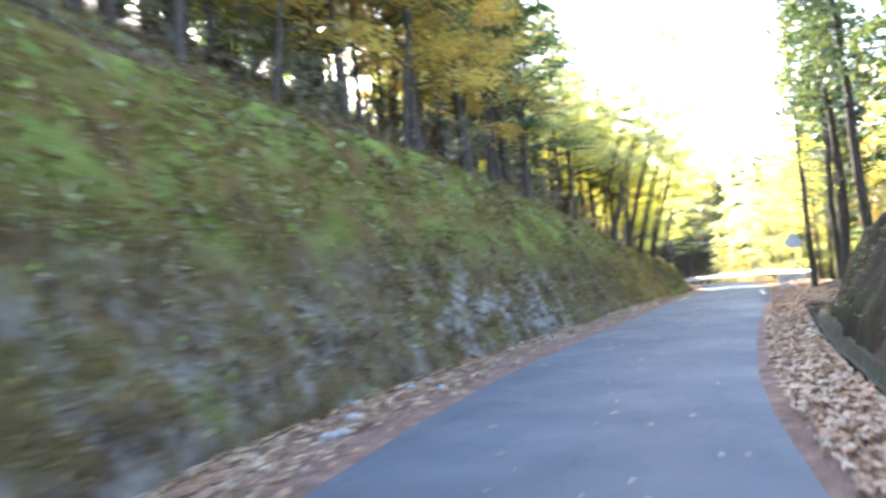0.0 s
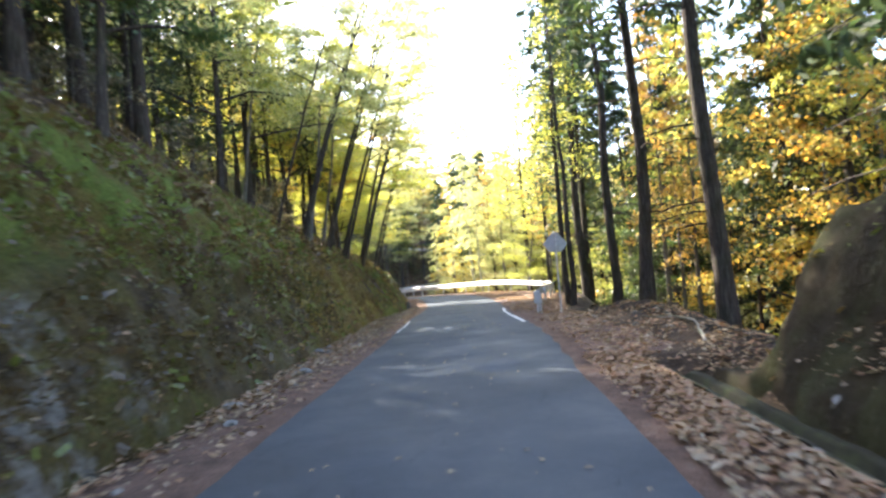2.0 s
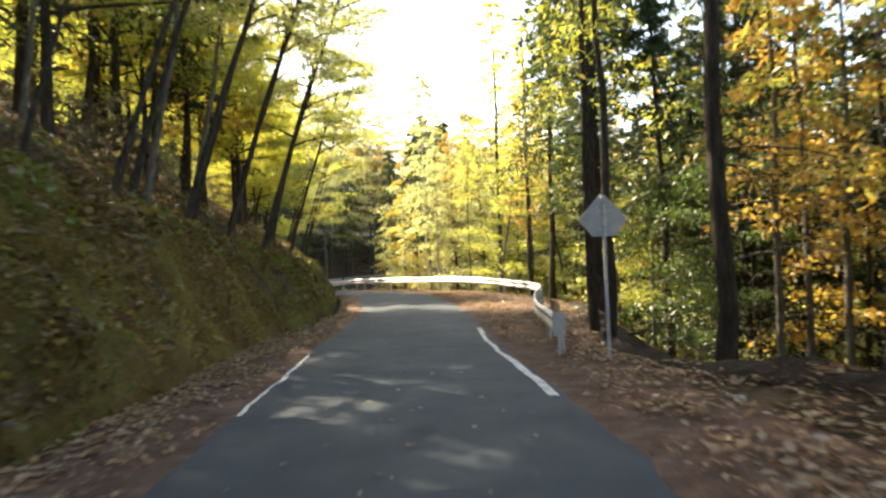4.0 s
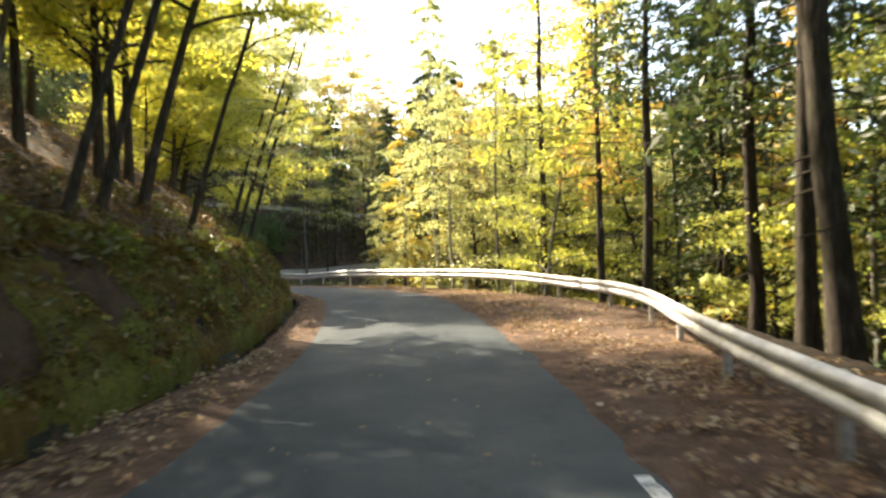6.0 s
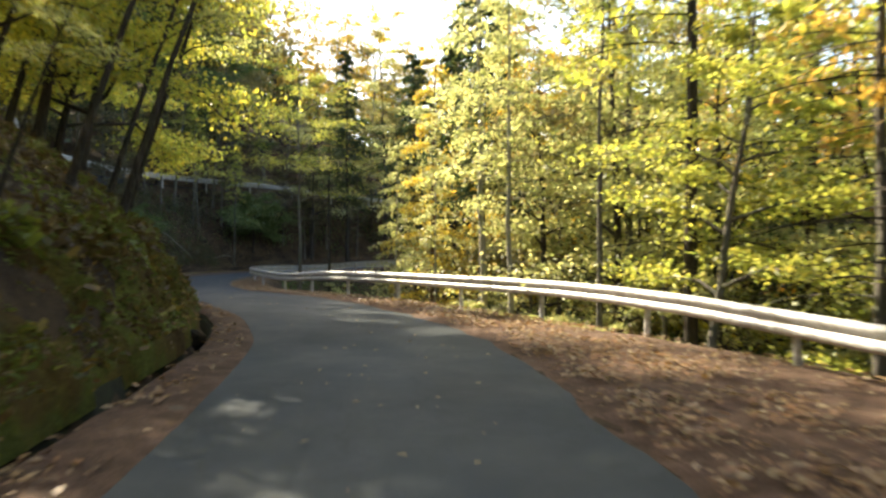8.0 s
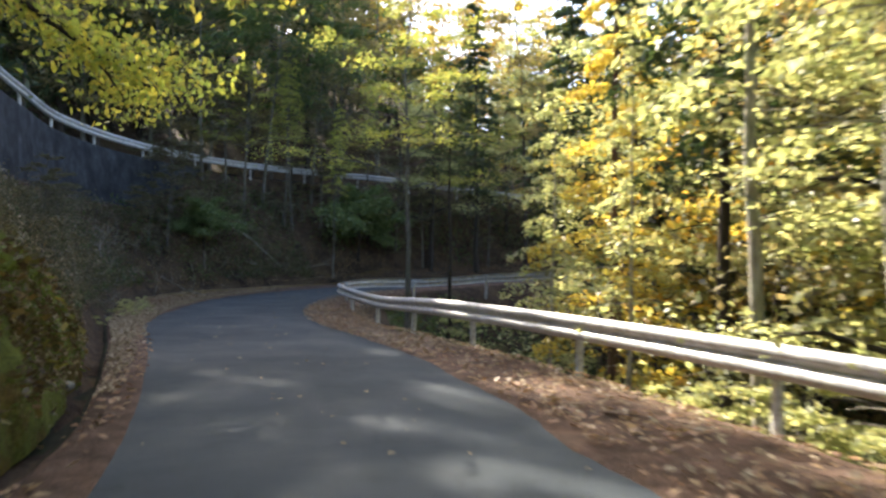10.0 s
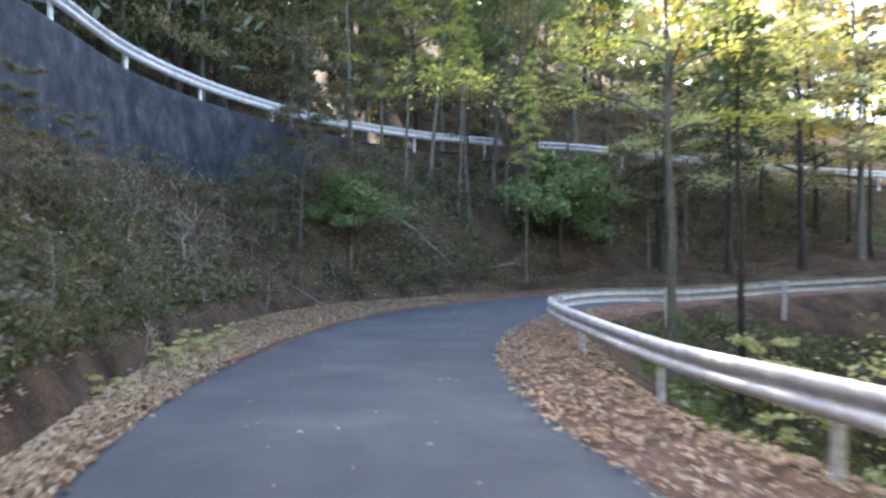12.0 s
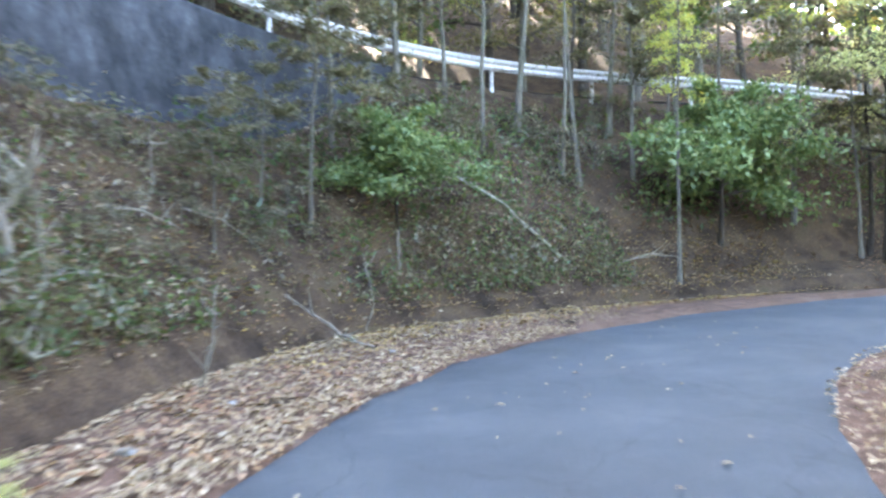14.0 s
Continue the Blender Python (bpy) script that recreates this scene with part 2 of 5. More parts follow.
def build_steel(nt, b):
    b.inputs["Metallic"].default_value = 0.2
    c = ramp(nt, noisy(nt, 3.0, 6.0, 0.65), [(0.3, (0.42, 0.42, 0.415)), (0.55, (0.60, 0.60, 0.60)), (0.75, (0.72, 0.72, 0.71))])
    dirt = ramp(nt, noisy(nt, 11.0, 5.0, 0.7), [(0.35, (0.42, 0.36, 0.28)), (0.52, (1, 1, 1))])
    nt.links.new(blend(nt, 0.7, c, dirt, "MULTIPLY"), b.inputs["Base Color"])
    nt.links.new(ramp(nt, noisy(nt, 6.0), [(0.3, (0.38, 0.38, 0.38)), (0.7, (0.62, 0.62, 0.62))]), b.inputs["Roughness"])
    bumped(nt, b, noisy(nt, 1.2, 3.0), 0.4, 0.03)


M_STEEL = material("galvanised_steel", build_steel, 0.5, 0.5)


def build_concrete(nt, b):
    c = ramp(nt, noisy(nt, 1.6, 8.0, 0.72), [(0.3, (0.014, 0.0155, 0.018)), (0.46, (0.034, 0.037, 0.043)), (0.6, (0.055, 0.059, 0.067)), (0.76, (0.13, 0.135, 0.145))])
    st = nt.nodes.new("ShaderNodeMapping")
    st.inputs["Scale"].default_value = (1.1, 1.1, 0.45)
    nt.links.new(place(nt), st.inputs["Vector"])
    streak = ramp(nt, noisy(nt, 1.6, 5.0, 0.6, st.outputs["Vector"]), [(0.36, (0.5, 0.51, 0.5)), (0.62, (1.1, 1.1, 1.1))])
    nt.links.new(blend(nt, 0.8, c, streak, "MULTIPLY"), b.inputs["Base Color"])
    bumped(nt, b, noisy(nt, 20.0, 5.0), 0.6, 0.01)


M_CONCRETE = material("weathered_concrete", build_concrete, 0.9, 0.25)
M_GUTTER = material("mossy_gutter", lambda nt, b: nt.links.new(ramp(nt, noisy(nt, 2.5, 6.0, 0.7), [(0.3, (0.012, 0.011, 0.008)), (0.5, (0.026, 0.026, 0.016)), (0.62, (0.032, 0.040, 0.016)), (0.8, (0.08, 0.077, 0.065))]), b.inputs["Base Color"]), 0.95, 0.15)
# near-black soil: the shade under the trees is put into the colour
def build_shade_earth(nt, b):
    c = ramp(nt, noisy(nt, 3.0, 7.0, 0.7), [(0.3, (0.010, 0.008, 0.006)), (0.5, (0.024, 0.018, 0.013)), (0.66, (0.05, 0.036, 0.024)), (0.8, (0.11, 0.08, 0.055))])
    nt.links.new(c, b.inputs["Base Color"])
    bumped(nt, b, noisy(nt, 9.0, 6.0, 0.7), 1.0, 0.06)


M_SHADE_EARTH = material("shade_dark_earth", build_shade_earth, 0.95, 0.15)
# dark moss and earth, with the mound's shadow also worked into the tones
def build_mound(nt, b):
    c = ramp(nt, noisy(nt, 0.9, 7.0, 0.68), [(0.28, (0.016, 0.012, 0.008)), (0.45, (0.034, 0.026, 0.014)), (0.58, (0.040, 0.042, 0.016)), (0.75, (0.075, 0.062, 0.030))])
    nt.links.new(c, b.inputs["Base Color"])
    bumped(nt, b, noisy(nt, 7.0, 7.0, 0.72), 1.0, 0.12)


M_MOUND = material("shaded_mossy_earth", build_mound, 0.95, 0.15)
M_LINE = material("worn_line_paint", lambda nt, b: nt.links.new(ramp(nt, noisy(nt, 7.0, 5.0, 0.75), [(0.36, (0.10, 0.10, 0.10)), (0.46, (0.55, 0.55, 0.54)), (0.7, (0.72, 0.72, 0.70))]), b.inputs["Base Color"]), 0.8)
M_SIGN = material("grey_sign_back", lambda nt, b: nt.links.new(ramp(nt, noisy(nt, 5.0, 5.0), [(0.3, (0.36, 0.37, 0.38)), (0.7, (0.52, 0.53, 0.54))]), b.inputs["Base Color"]), 0.55, 0.4)
M_DEADWOOD = material("dead_wood", build_bark((0.10, 0.085, 0.07), (0.28, 0.25, 0.21), (0.48, 0.44, 0.37)), 0.95, 0.15)


# ---- helpers for meshes ----
def mesh_of(name, verts, faces, mat, smooth=False):
    me = bpy.data.meshes.new(name)
    verts = np.asarray(verts, dtype=np.float32).reshape(-1, 3)
    if isinstance(faces, np.ndarray):
        n, k = faces.shape
        me.vertices.add(len(verts))
        me.vertices.foreach_set("co", verts.ravel())
        me.loops.add(n * k)
        me.loops.foreach_set("vertex_index", faces.astype(np.int32).ravel())
        me.polygons.add(n)
        me.polygons.foreach_set("loop_start", np.arange(0, n * k, k, dtype=np.int32))
        me.update(calc_edges=True)
    else:
        me.from_pydata(verts.tolist(), [], faces)
    if smooth:
        me.polygons.foreach_set("use_smooth", np.ones(len(me.polygons), dtype=bool))
    me.materials.append(mat)
    me.validate()
    return me


def empty(name, m=None):
    e = new(name)
    e.empty_display_size = 0.3
    if m is not None:
        e.matrix_basis = m
    return e


def child(name, me, parent, label="", m=None):
    ob = new(name, me)
    ob.parent = parent
    if m is not None:
        ob.matrix_basis = m
    if label:
        tagged(ob, label)
    return ob


def part(name, bm, mat, parent, label="", m=None):
    me = bpy.data.meshes.new(name)
    bm.to_mesh(me)
    bm.free()
    me.materials.append(mat)
    return child(name, me, parent, label, m)


def strip(rows):
    """Quads between equal rows of points."""
    rows = np.asarray(rows, dtype=float)
    a, b = rows.shape[:2]
    i = np.arange((a - 1) * b).reshape(a - 1, b)[:, :-1].ravel()
    return rows.reshape(-1, 3), np.stack([i, i + 1, i + b + 1, i + b], 1)


_G = np.random.default_rng(5).random((257, 257))


def value_noise(x, y):
    xi, yi = np.floor(x).astype(int), np.floor(y).astype(int)
    fx, fy = x - xi, y - yi
    fx, fy = fx * fx * (3 - 2 * fx), fy * fy * (3 - 2 * fy)
    xi, yi = xi % 256, yi % 256
    return ((_G[xi, yi] * (1 - fx) + _G[xi + 1, yi] * fx) * (1 - fy) + (_G[xi, yi + 1] * (1 - fx) + _G[xi + 1, yi + 1] * fx) * fy) * 2 - 1


def rough_noise(x, y, size):
    return value_noise(x / size, y / size) + 0.5 * value_noise(x / size * 2.1 + 17, y / size * 2.1 + 9) + 0.25 * value_noise(x / size * 4.3 + 5, y / size * 4.3 + 31)


# ---- the road's line ----
def spline(points, step):
    p = np.asarray(points, dtype=float)
    p = np.vstack([2 * p[0] - p[1], p, 2 * p[-1] - p[-2]])
    out = []
    for k in range(1, len(p) - 2):
        n = max(2, int(np.linalg.norm(p[k + 1, :2] - p[k, :2]) / step))
        for u in np.arange(n) / n:
            out.append(0.5 * (2 * p[k] + (p[k + 1] - p[k - 1]) * u + (2 * p[k - 1] - 5 * p[k] + 4 * p[k + 1] - p[k + 2]) * u * u + (3 * p[k] - p[k - 1] - 3 * p[k + 1] + p[k + 2]) * u ** 3))
    out.append(p[-2])
    return np.array(out)


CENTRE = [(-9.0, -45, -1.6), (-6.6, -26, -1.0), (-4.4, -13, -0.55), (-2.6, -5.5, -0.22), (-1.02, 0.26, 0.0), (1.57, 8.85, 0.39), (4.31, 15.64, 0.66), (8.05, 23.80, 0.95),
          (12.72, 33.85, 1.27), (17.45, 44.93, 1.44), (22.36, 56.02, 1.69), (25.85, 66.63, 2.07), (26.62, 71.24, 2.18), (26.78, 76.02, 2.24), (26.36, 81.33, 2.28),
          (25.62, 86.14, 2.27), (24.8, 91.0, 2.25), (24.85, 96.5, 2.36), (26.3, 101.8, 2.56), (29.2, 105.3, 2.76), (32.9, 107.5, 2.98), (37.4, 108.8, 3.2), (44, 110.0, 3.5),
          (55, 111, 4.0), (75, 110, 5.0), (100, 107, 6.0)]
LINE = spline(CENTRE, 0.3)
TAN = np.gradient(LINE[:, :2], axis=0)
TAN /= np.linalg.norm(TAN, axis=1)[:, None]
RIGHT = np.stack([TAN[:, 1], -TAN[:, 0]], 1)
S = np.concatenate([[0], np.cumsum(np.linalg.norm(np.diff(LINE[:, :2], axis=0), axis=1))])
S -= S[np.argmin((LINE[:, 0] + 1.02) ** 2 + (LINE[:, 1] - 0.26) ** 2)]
HALF = 2.2
UPPER = spline([(-6, 55, 11.5), (4, 64, 10.6), (11, 74, 9.9), (15.5, 83, 9.4), (16.9, 91, 9.3), (16.8, 97, 9.25), (16.7, 102, 9.2), (17.9, 107, 9.2), (20.4, 111.6, 9.2), (24.2, 115.2, 9.2),
                (28.8, 117.9, 9.25), (33.8, 119.6, 9.2), (40.8, 121.5, 8.8), (52, 123.5, 8.4), (75, 126, 8)], 0.5)
UPPER[:, 2] += 0.3
UTAN = np.gradient(UPPER[:, :2], axis=0)
UTAN /= np.linalg.norm(UTAN, axis=1)[:, None]


def at(s, off, up=0.0):
    """Points beside the road: s along it, off to its right from the middle."""
    s = np.asarray(s, dtype=float)
    x, y, z = (np.interp(s, S, LINE[:, k]) for k in range(3))
    rx, ry = np.interp(s, S, RIGHT[:, 0]), np.interp(s, S, RIGHT[:, 1])
    n = np.hypot(rx, ry)
    return np.stack([x + rx / n * off, y + ry / n * off, z + up + 0 * x], -1)


def nearest(x, y, line, tan):
    idx = np.empty(len(x), dtype=int)
    for a in range(0, len(x), 4000):
        q = (x[a:a + 4000, None] - line[None, :, 0]) ** 2 + (y[a:a + 4000, None] - line[None, :, 1]) ** 2
        idx[a:a + 4000] = q.argmin(1)
    dx, dy = x - line[idx, 0], y - line[idx, 1]
    side = dx * tan[idx, 1] - dy * tan[idx, 0]
    return idx, np.hypot(dx, dy) * np.where(side >= 0, 1, -1)


def knots(s, *pairs):
    return np.interp(s, [p[0] for p in pairs], [p[1] for p in pairs])


def toe(s):
    return knots(s, (-20, 1.8), (9, 1.8), (14, 1.75), (20, 1.45), (28, 1.4), (36, 1.6), (47, 1.75), (54, 1.75), (60, 1.3), (72, 1.1), (78, 0.75), (83, 0.75), (88, 1.05), (95, 1.25), (100, 2.0), (103, 2.75), (105.5, 3.35), (108, 3.9), (113, 3.0), (120, 1.5))


def bank_height(s):
    return knots(s, (-40, 6.2), (5, 6.2), (18, 6.0), (26, 5.1), (32, 4.6), (38, 4.0), (44, 3.55), (50, 3.3), (55, 2.8), (60, 2.25), (72, 2.15), (80, 2.2), (86, 2.0), (91, 1.2), (97, 0.3))


def edge_right(s):
    return knots(s, (20, 3.6), (30, 3.4), (36, 3.4), (42, 2.6), (45.5, 2.35), (50, 3.4), (60, 4.9), (66, 5.8), (71, 4.9), (76, 3.2), (81, 2.6), (87, 2.4), (93, 2.1), (98, 2.1), (103, 2.0), (112, 2.0), (130, 2.0))


def mound_height(s):
    return knots(s, (8, 3.2), (16, 2.9), (20, 2.7), (25, 2.35)) * (1 - smooth(25.8, 26.7, s))


def smooth(a, b, v):
    u = np.clip((v - a) / (b - a), 0, 1)
    return u * u * (3 - 2 * u)


def ground_height(x, y):
    x, y = np.asarray(x, dtype=float), np.asarray(y, dtype=float)
    i, d = nearest(x, y, LINE, TAN)
    s, zr = S[i], LINE[i, 2]
    # left of the road: shoulder, cut bank, wooded slope
    u = np.maximum(-d - HALF, 0)
    t, hb = toe(s), bank_height(s)
    run = hb * 0.55
    f = np.clip((u - t) / np.maximum(run, 0.05), 0, 1)
    over = np.maximum(u - t - run, 0)
    slope = knots(s, (60, 0.62), (80, 0.68), (88, 0.92), (97, 0.9), (103, 0.42), (108, 0.20), (130, 0.20))
    left = -0.02 + hb * f + slope * np.minimum(over, 30) + 0.05 * np.maximum(over - 30, 0)
    left -= 0.50 * np.exp(-((u - t) / 0.36) ** 2) * smooth(48, 54, s) * (1 - smooth(106, 109, s))
    # right of the road: a mound with a ditch at first, then the slope down to the valley
    w = np.maximum(d - HALF, 0)
    hm = np.maximum(mound_height(s) - 0.35, 0)
    mound = -0.02 - 0.5 * np.exp(-((w - 1.5) / 0.36) ** 2) + hm * np.clip((w - 1.85) / 1.3, 0, 1) + 0.10 * np.minimum(np.maximum(w - 3.15, 0), 20)
    e = edge_right(s)
    drop = np.maximum(w - e, 0)
    valley = -0.02 - 0.03 * np.minimum(w, e) - 0.72 * np.minimum(drop, 11) - 0.10 * np.minimum(np.maximum(drop - 11, 0), 30)
    valley -= 0.4 * np.exp(-((w - 1.5) / 0.34) ** 2) * (1 - smooth(28.2, 29.4, s))
    valley += 0.45 * np.exp(-((w - 3.1) / 0.9) ** 2) * smooth(24, 29, s) * (1 - smooth(40, 44, s))
    k = smooth(26.0, 27.6, s)
    right = mound * (1 - k) + valley * k
    h = zr + np.where(d < 0, left, right)
    # the upper road on the hill, with its retaining wall
    j, q = nearest(x, y, UPPER, UTAN)
    zu = UPPER[j, 2]
    wall = 1 - smooth(18.4, 21.5, UPPER[j, 0]) * (UPPER[j, 1] > 100)
    below = np.minimum(h, np.where(q > 0, zu - 1.75 * wall - 0.05, h))
    below = np.where((q > 0) & (q < 5) & (d < 0), np.minimum(below, zu - 1.75 * wall - 0.25 * q * (1 - wall) - 0.05), below)
    fill = zu - 2.3 * wall - 0.06 - (1.15 - 0.4 * wall) * np.maximum(q, 0)
    fill = np.minimum(fill, zr - 0.15 + 1.5 * (u - t))
    below = np.where((q > 0) & (q < 9), np.maximum(below, fill), below)
    above = zu - 0.05 + 0.66 * np.minimum(np.maximum(-q - 4.6, 0), knots(x, (30, 38), (52, 12)))
    on_hill = (d < 0) & (UPPER[j, 1] > 56)
    h = np.where(on_hill, np.where(q > 0, below, np.where(y > 70, above, np.minimum(np.maximum(h, zu), above + 3))), h)
    # far hills across the valley
    away = np.maximum(np.hypot(x - 30, y - 60) - 70, 0)
    east = smooth(40, 120, x)
    h = h + 0.12 * np.minimum(away, 160) * np.where(d > 0, east, 0.0)
    # unevenness, none on the carriageway
    off = smooth(HALF - 0.1, HALF + 1.2, np.abs(d))
    far = smooth(HALF + 1.5, HALF + 5, np.abs(d)) * np.where(d < 0, smooth(0.3, 3.0, over), 1)
    h = h - np.where((d < 0) & (u > t) & (hb > 0.5), 0.22 * (1 - smooth(0.2, 1.2, over)), 0)
    far = far * np.where(on_hill, smooth(2.6, 6.0, np.abs(q + 2.2)), 1)
    h = h + off * 0.05 * rough_noise(x, y, 1.3) + far * 0.22 * rough_noise(x + 40, y, 4.5) + far * 0.5 * rough_noise(x, y + 90, 14)
    return h - 0.10 * (np.abs(d) < HALF - 0.15)


def zat(x, y):
    return float(ground_height(np.array([x]), np.array([y]))[0])


def ticks(lo, hi, fine_lo, fine_hi, step):
    mid = list(np.arange(fine_lo, fine_hi + step / 2, step))
    out, v, g = [], fine_lo, step
    while v > lo:
        g *= 1.28
        v -= g
        out.append(v)
    out2, v, g = [], mid[-1], step
    while v < hi:
        g *= 1.28
        v += g
        out2.append(v)
    return np.array(out[::-1] + mid + out2)


gx, gy = ticks(-1500, 1500, -14, 58, 0.4), ticks(-1500, 1500, -12, 132, 0.4)
GX, GY = np.meshgrid(gx, gy, indexing="xy")
GZ = ground_height(GX.ravel(), GY.ravel()).reshape(GX.shape)
v, f = strip(np.stack([GX, GY, GZ], -1))
ground = tagged(new("ground", mesh_of("ground", v, f, M_FLOOR, True)), "forest floor of brown soil and dead leaves on a steep hillside", "ground", kind="structure")

# ---- carriageway, shoulders, edge lines ----
def ribbon(name, s, offs, ups, mat, parent=None, wobble=0.0, lift=0.0):
    rows = []
    for k, (o, u) in enumerate(zip(offs, ups)):
        o = o + 0 * s
        if wobble and k in (0, len(offs) - 1):
            o = o + wobble * rough_noise(s, s * 0 + 3.7 * k + 1, 0.9)
        p = at(s, o)
        p[:, 2] += u + lift
        rows.append(p)
    vv, ff = strip(np.stack(rows, 1))
    me = mesh_of(name, vv, ff[:, ::-1].copy(), mat, True)
    return me


sr = np.arange(-40, 190, 0.3)
half = knots(sr, (80, 2.2), (86, 2.45), (97, 2.55), (101, 2.3), (107, 2.4), (116, 2.25))
road_me = ribbon("road", sr, [-half, -half + 0.25, -1.1, 0.0, 1.1, half - 0.25, half], [-0.012, 0.0, 0.02, 0.03, 0.02, 0.0, -0.012], M_ASPHALT, wobble=0.10)
road = tagged(new("road", road_me), "narrow grey asphalt forest road with ragged edges", "road", kind="structure")
for side, name in ((-1, "shoulder_left"), (1, "shoulder_right")):
    wide = toe(sr) + 0.1 - 0.34 * smooth(51, 53, sr) * (1 - smooth(106, 108, sr)) if side < 0 else np.where(sr < 29, 1.23, 1.23 + (edge_right(sr) - 1.38) * smooth(29, 32, sr))
    inner = half - 0.3
    rows = []
    for q in np.linspace(0, 1, 7):
        o = inner * (1 - q) + (HALF + wide) * q
        p = at(sr, side * o)
        p[:, 2] += -0.03 + 0.045 * smooth(0.0, 0.3, q) - 0.10 * smooth(0.8, 1.0, q) + 0.02 * rough_noise(sr, q * 9 + 0 * sr, 0.7) * (q > 0.2)
        rows.append(p)
    vv, ff = strip(np.stack(rows, 1))
    me = mesh_of(name, vv, ff[:, ::-1].copy() if side > 0 else ff, M_SHOULDER, True)
    tagged(new(name, me), "reddish earth shoulder covered with needles and fallen leaves", "shoulder", kind="structure")


def edge_line(s0, s1, off, width):
    s = np.arange(s0, s1, 0.15)
    wob = 0.05 * rough_noise(s, s * 0 + off, 1.6)
    rows = [at(s, off - width / 2 + wob, 0.004), at(s, off + width / 2 + wob * 1.6 + 0.03 * rough_noise(s, s * 0 + 9, 0.4), 0.004)]
    vv, ff = strip(np.stack(rows, 1))
    vv[:, 2] += 0.006
    return mesh_of("edge_line", vv, ff[:, ::-1].copy(), M_LINE)


tagged(new("edge_line", edge_line(40.0, 51.6, HALF - 0.16, 0.13)), "worn white line painted along the asphalt edge", "road line", kind="structure")
tagged(new("edge_line", edge_line(39.5, 46.5, -HALF + 0.10, 0.06)), "faded white line along the asphalt edge", "road line", kind="structure")


# ---- gutters: shallow concrete channels ----
def gutter(s0, s1, off_of):
    s = np.arange(s0, s1, 0.4)
    o = off_of(s)
    shape = [(-0.25, -0.01), (-0.19, 0.0), (-0.15, -0.34), (0.13, -0.34), (0.16, -0.13), (0.27, -0.09), (0.27, -0.4)]
    rows = [at(s, o + a + 0.03 * rough_noise(s, s * 0 + a * 9, 1.1), b - 0.03 - 0.5 * smooth(s1 - 1.8, s1, s) + 0.02 * rough_noise(s, s * 0 + 5 + b, 0.8)) for a, b in shape]
    vv, ff = strip(np.stack(rows, 1))
    return mesh_of("gutter", vv, ff[:, ::-1].copy(), M_GUTTER)


tagged(new("gutter", gutter(-30, 30.0, lambda s: HALF + 1.5)), "mossy concrete gutter beside the leaf-strewn verge", "gutter", kind="structure")
tagged(new("gutter", gutter(52, 107, lambda s: -HALF - toe(s))), "dark earth-filled concrete gutter at the foot of the bank", "gutter", kind="structure")

# ---- the mossy cut bank on the uphill side ----
sb = np.arange(-30, 96, 0.17)
rows, bare = [], []
for q in np.linspace(0, 1, 32):
    hb = bank_height(sb)
    gut = smooth(48, 54, sb) * 0.24
    o = -(HALF + toe(sb) + gut - 0.05 + hb * 0.55 * q)
    up = hb * q + 0.05
    bulge = (0.23 * rough_noise(sb, q * hb * 1.0 + 0 * sb, 1.5) + 0.12 * rough_noise(sb + 50, q * hb, 0.55) + 0.035 * rough_noise(sb + 20, q * hb, 0.2) + 0.13 * rough_noise(sb + 70, 0.22 * q * hb, 0.75) * smooth(28, 40, sb)) * (0.25 + 0.75 * np.sin(np.pi * min(1, q * 1.1 + 0.05))) + 0.10
    bulge = bulge * (1 - smooth(86, 95, sb)) - 0.25 * smooth(90, 96, sb)
    p = at(sb, o + bulge * 0.85)
    p[:, 2] += up + bulge * 0.45
    if q == 0:
        p[:, 2] -= 0.30
    if q == 1:
        p = at(sb, o - 0.45)
        p[:, 2] += hb + 0.05
    rows.append(p)
    bare.append(np.clip((1 - smooth(0.22, 0.48, q)) * (1 - smooth(34, 46, sb)) * knots(sb, (4, 0.9), (13, 0.5), (17, 1.7), (23, 1.7), (26, 0.3), (40, 0.3)), 0, 1.6))
vv, ff = strip(np.stack(rows, 1))
bank_me = mesh_of("bank", vv, ff, M_BANK, True)
att = bank_me.attributes.new("bare", "FLOAT", "POINT")
att.data.foreach_set("value", np.stack(bare, 1).astype(np.float32).ravel())
att = bank_me.attributes.new("dry", "FLOAT", "POINT")
att.data.foreach_set("value", np.repeat((smooth(30, 44, sb) * (0.8 - 0.6 * smooth(50, 58, sb)))[:, None], len(rows), 1).astype(np.float32).ravel())
low = (1 - smooth(0.3, 0.62, np.linspace(0, 1, len(rows))))[None, :] * (1 - smooth(28, 42, sb))[:, None]
att = bank_me.attributes.new("earth", "FLOAT", "POINT")
att.data.foreach_set("value", low.astype(np.float32).ravel())
tagged(new("bank", bank_me), "steep roadside cut bank covered with green and brown moss over grey rock", "bank", kind="structure")
BANK = np.stack(rows, 1)

# the earth mound on the other side at the start, its shade darkened into the colour
sm = np.arange(-30, 28.0, 0.25)
rows = []
for q in np.linspace(0, 1, 16):
    hm = mound_height(sm)
    w = 1.80 + 1.35 * q
    bulge = 0.16 * rough_noise(sm, q * 3 + 0 * sm, 1.1) + 0.06
    p = at(sm, HALF + w - bulge * 0.7)
    p[:, 2] += -0.02 + hm * q + bulge * 0.5 - (0.25 if q == 0 else 0)
    if q == 1:
        p = at(sm, HALF + w + 0.7)
        p[:, 2] += hm - 0.15
    rows.append(p)
vv, ff = strip(np.stack(rows, 1))
me = mesh_of("mound", vv, ff[:, ::-1].copy(), M_MOUND, True)
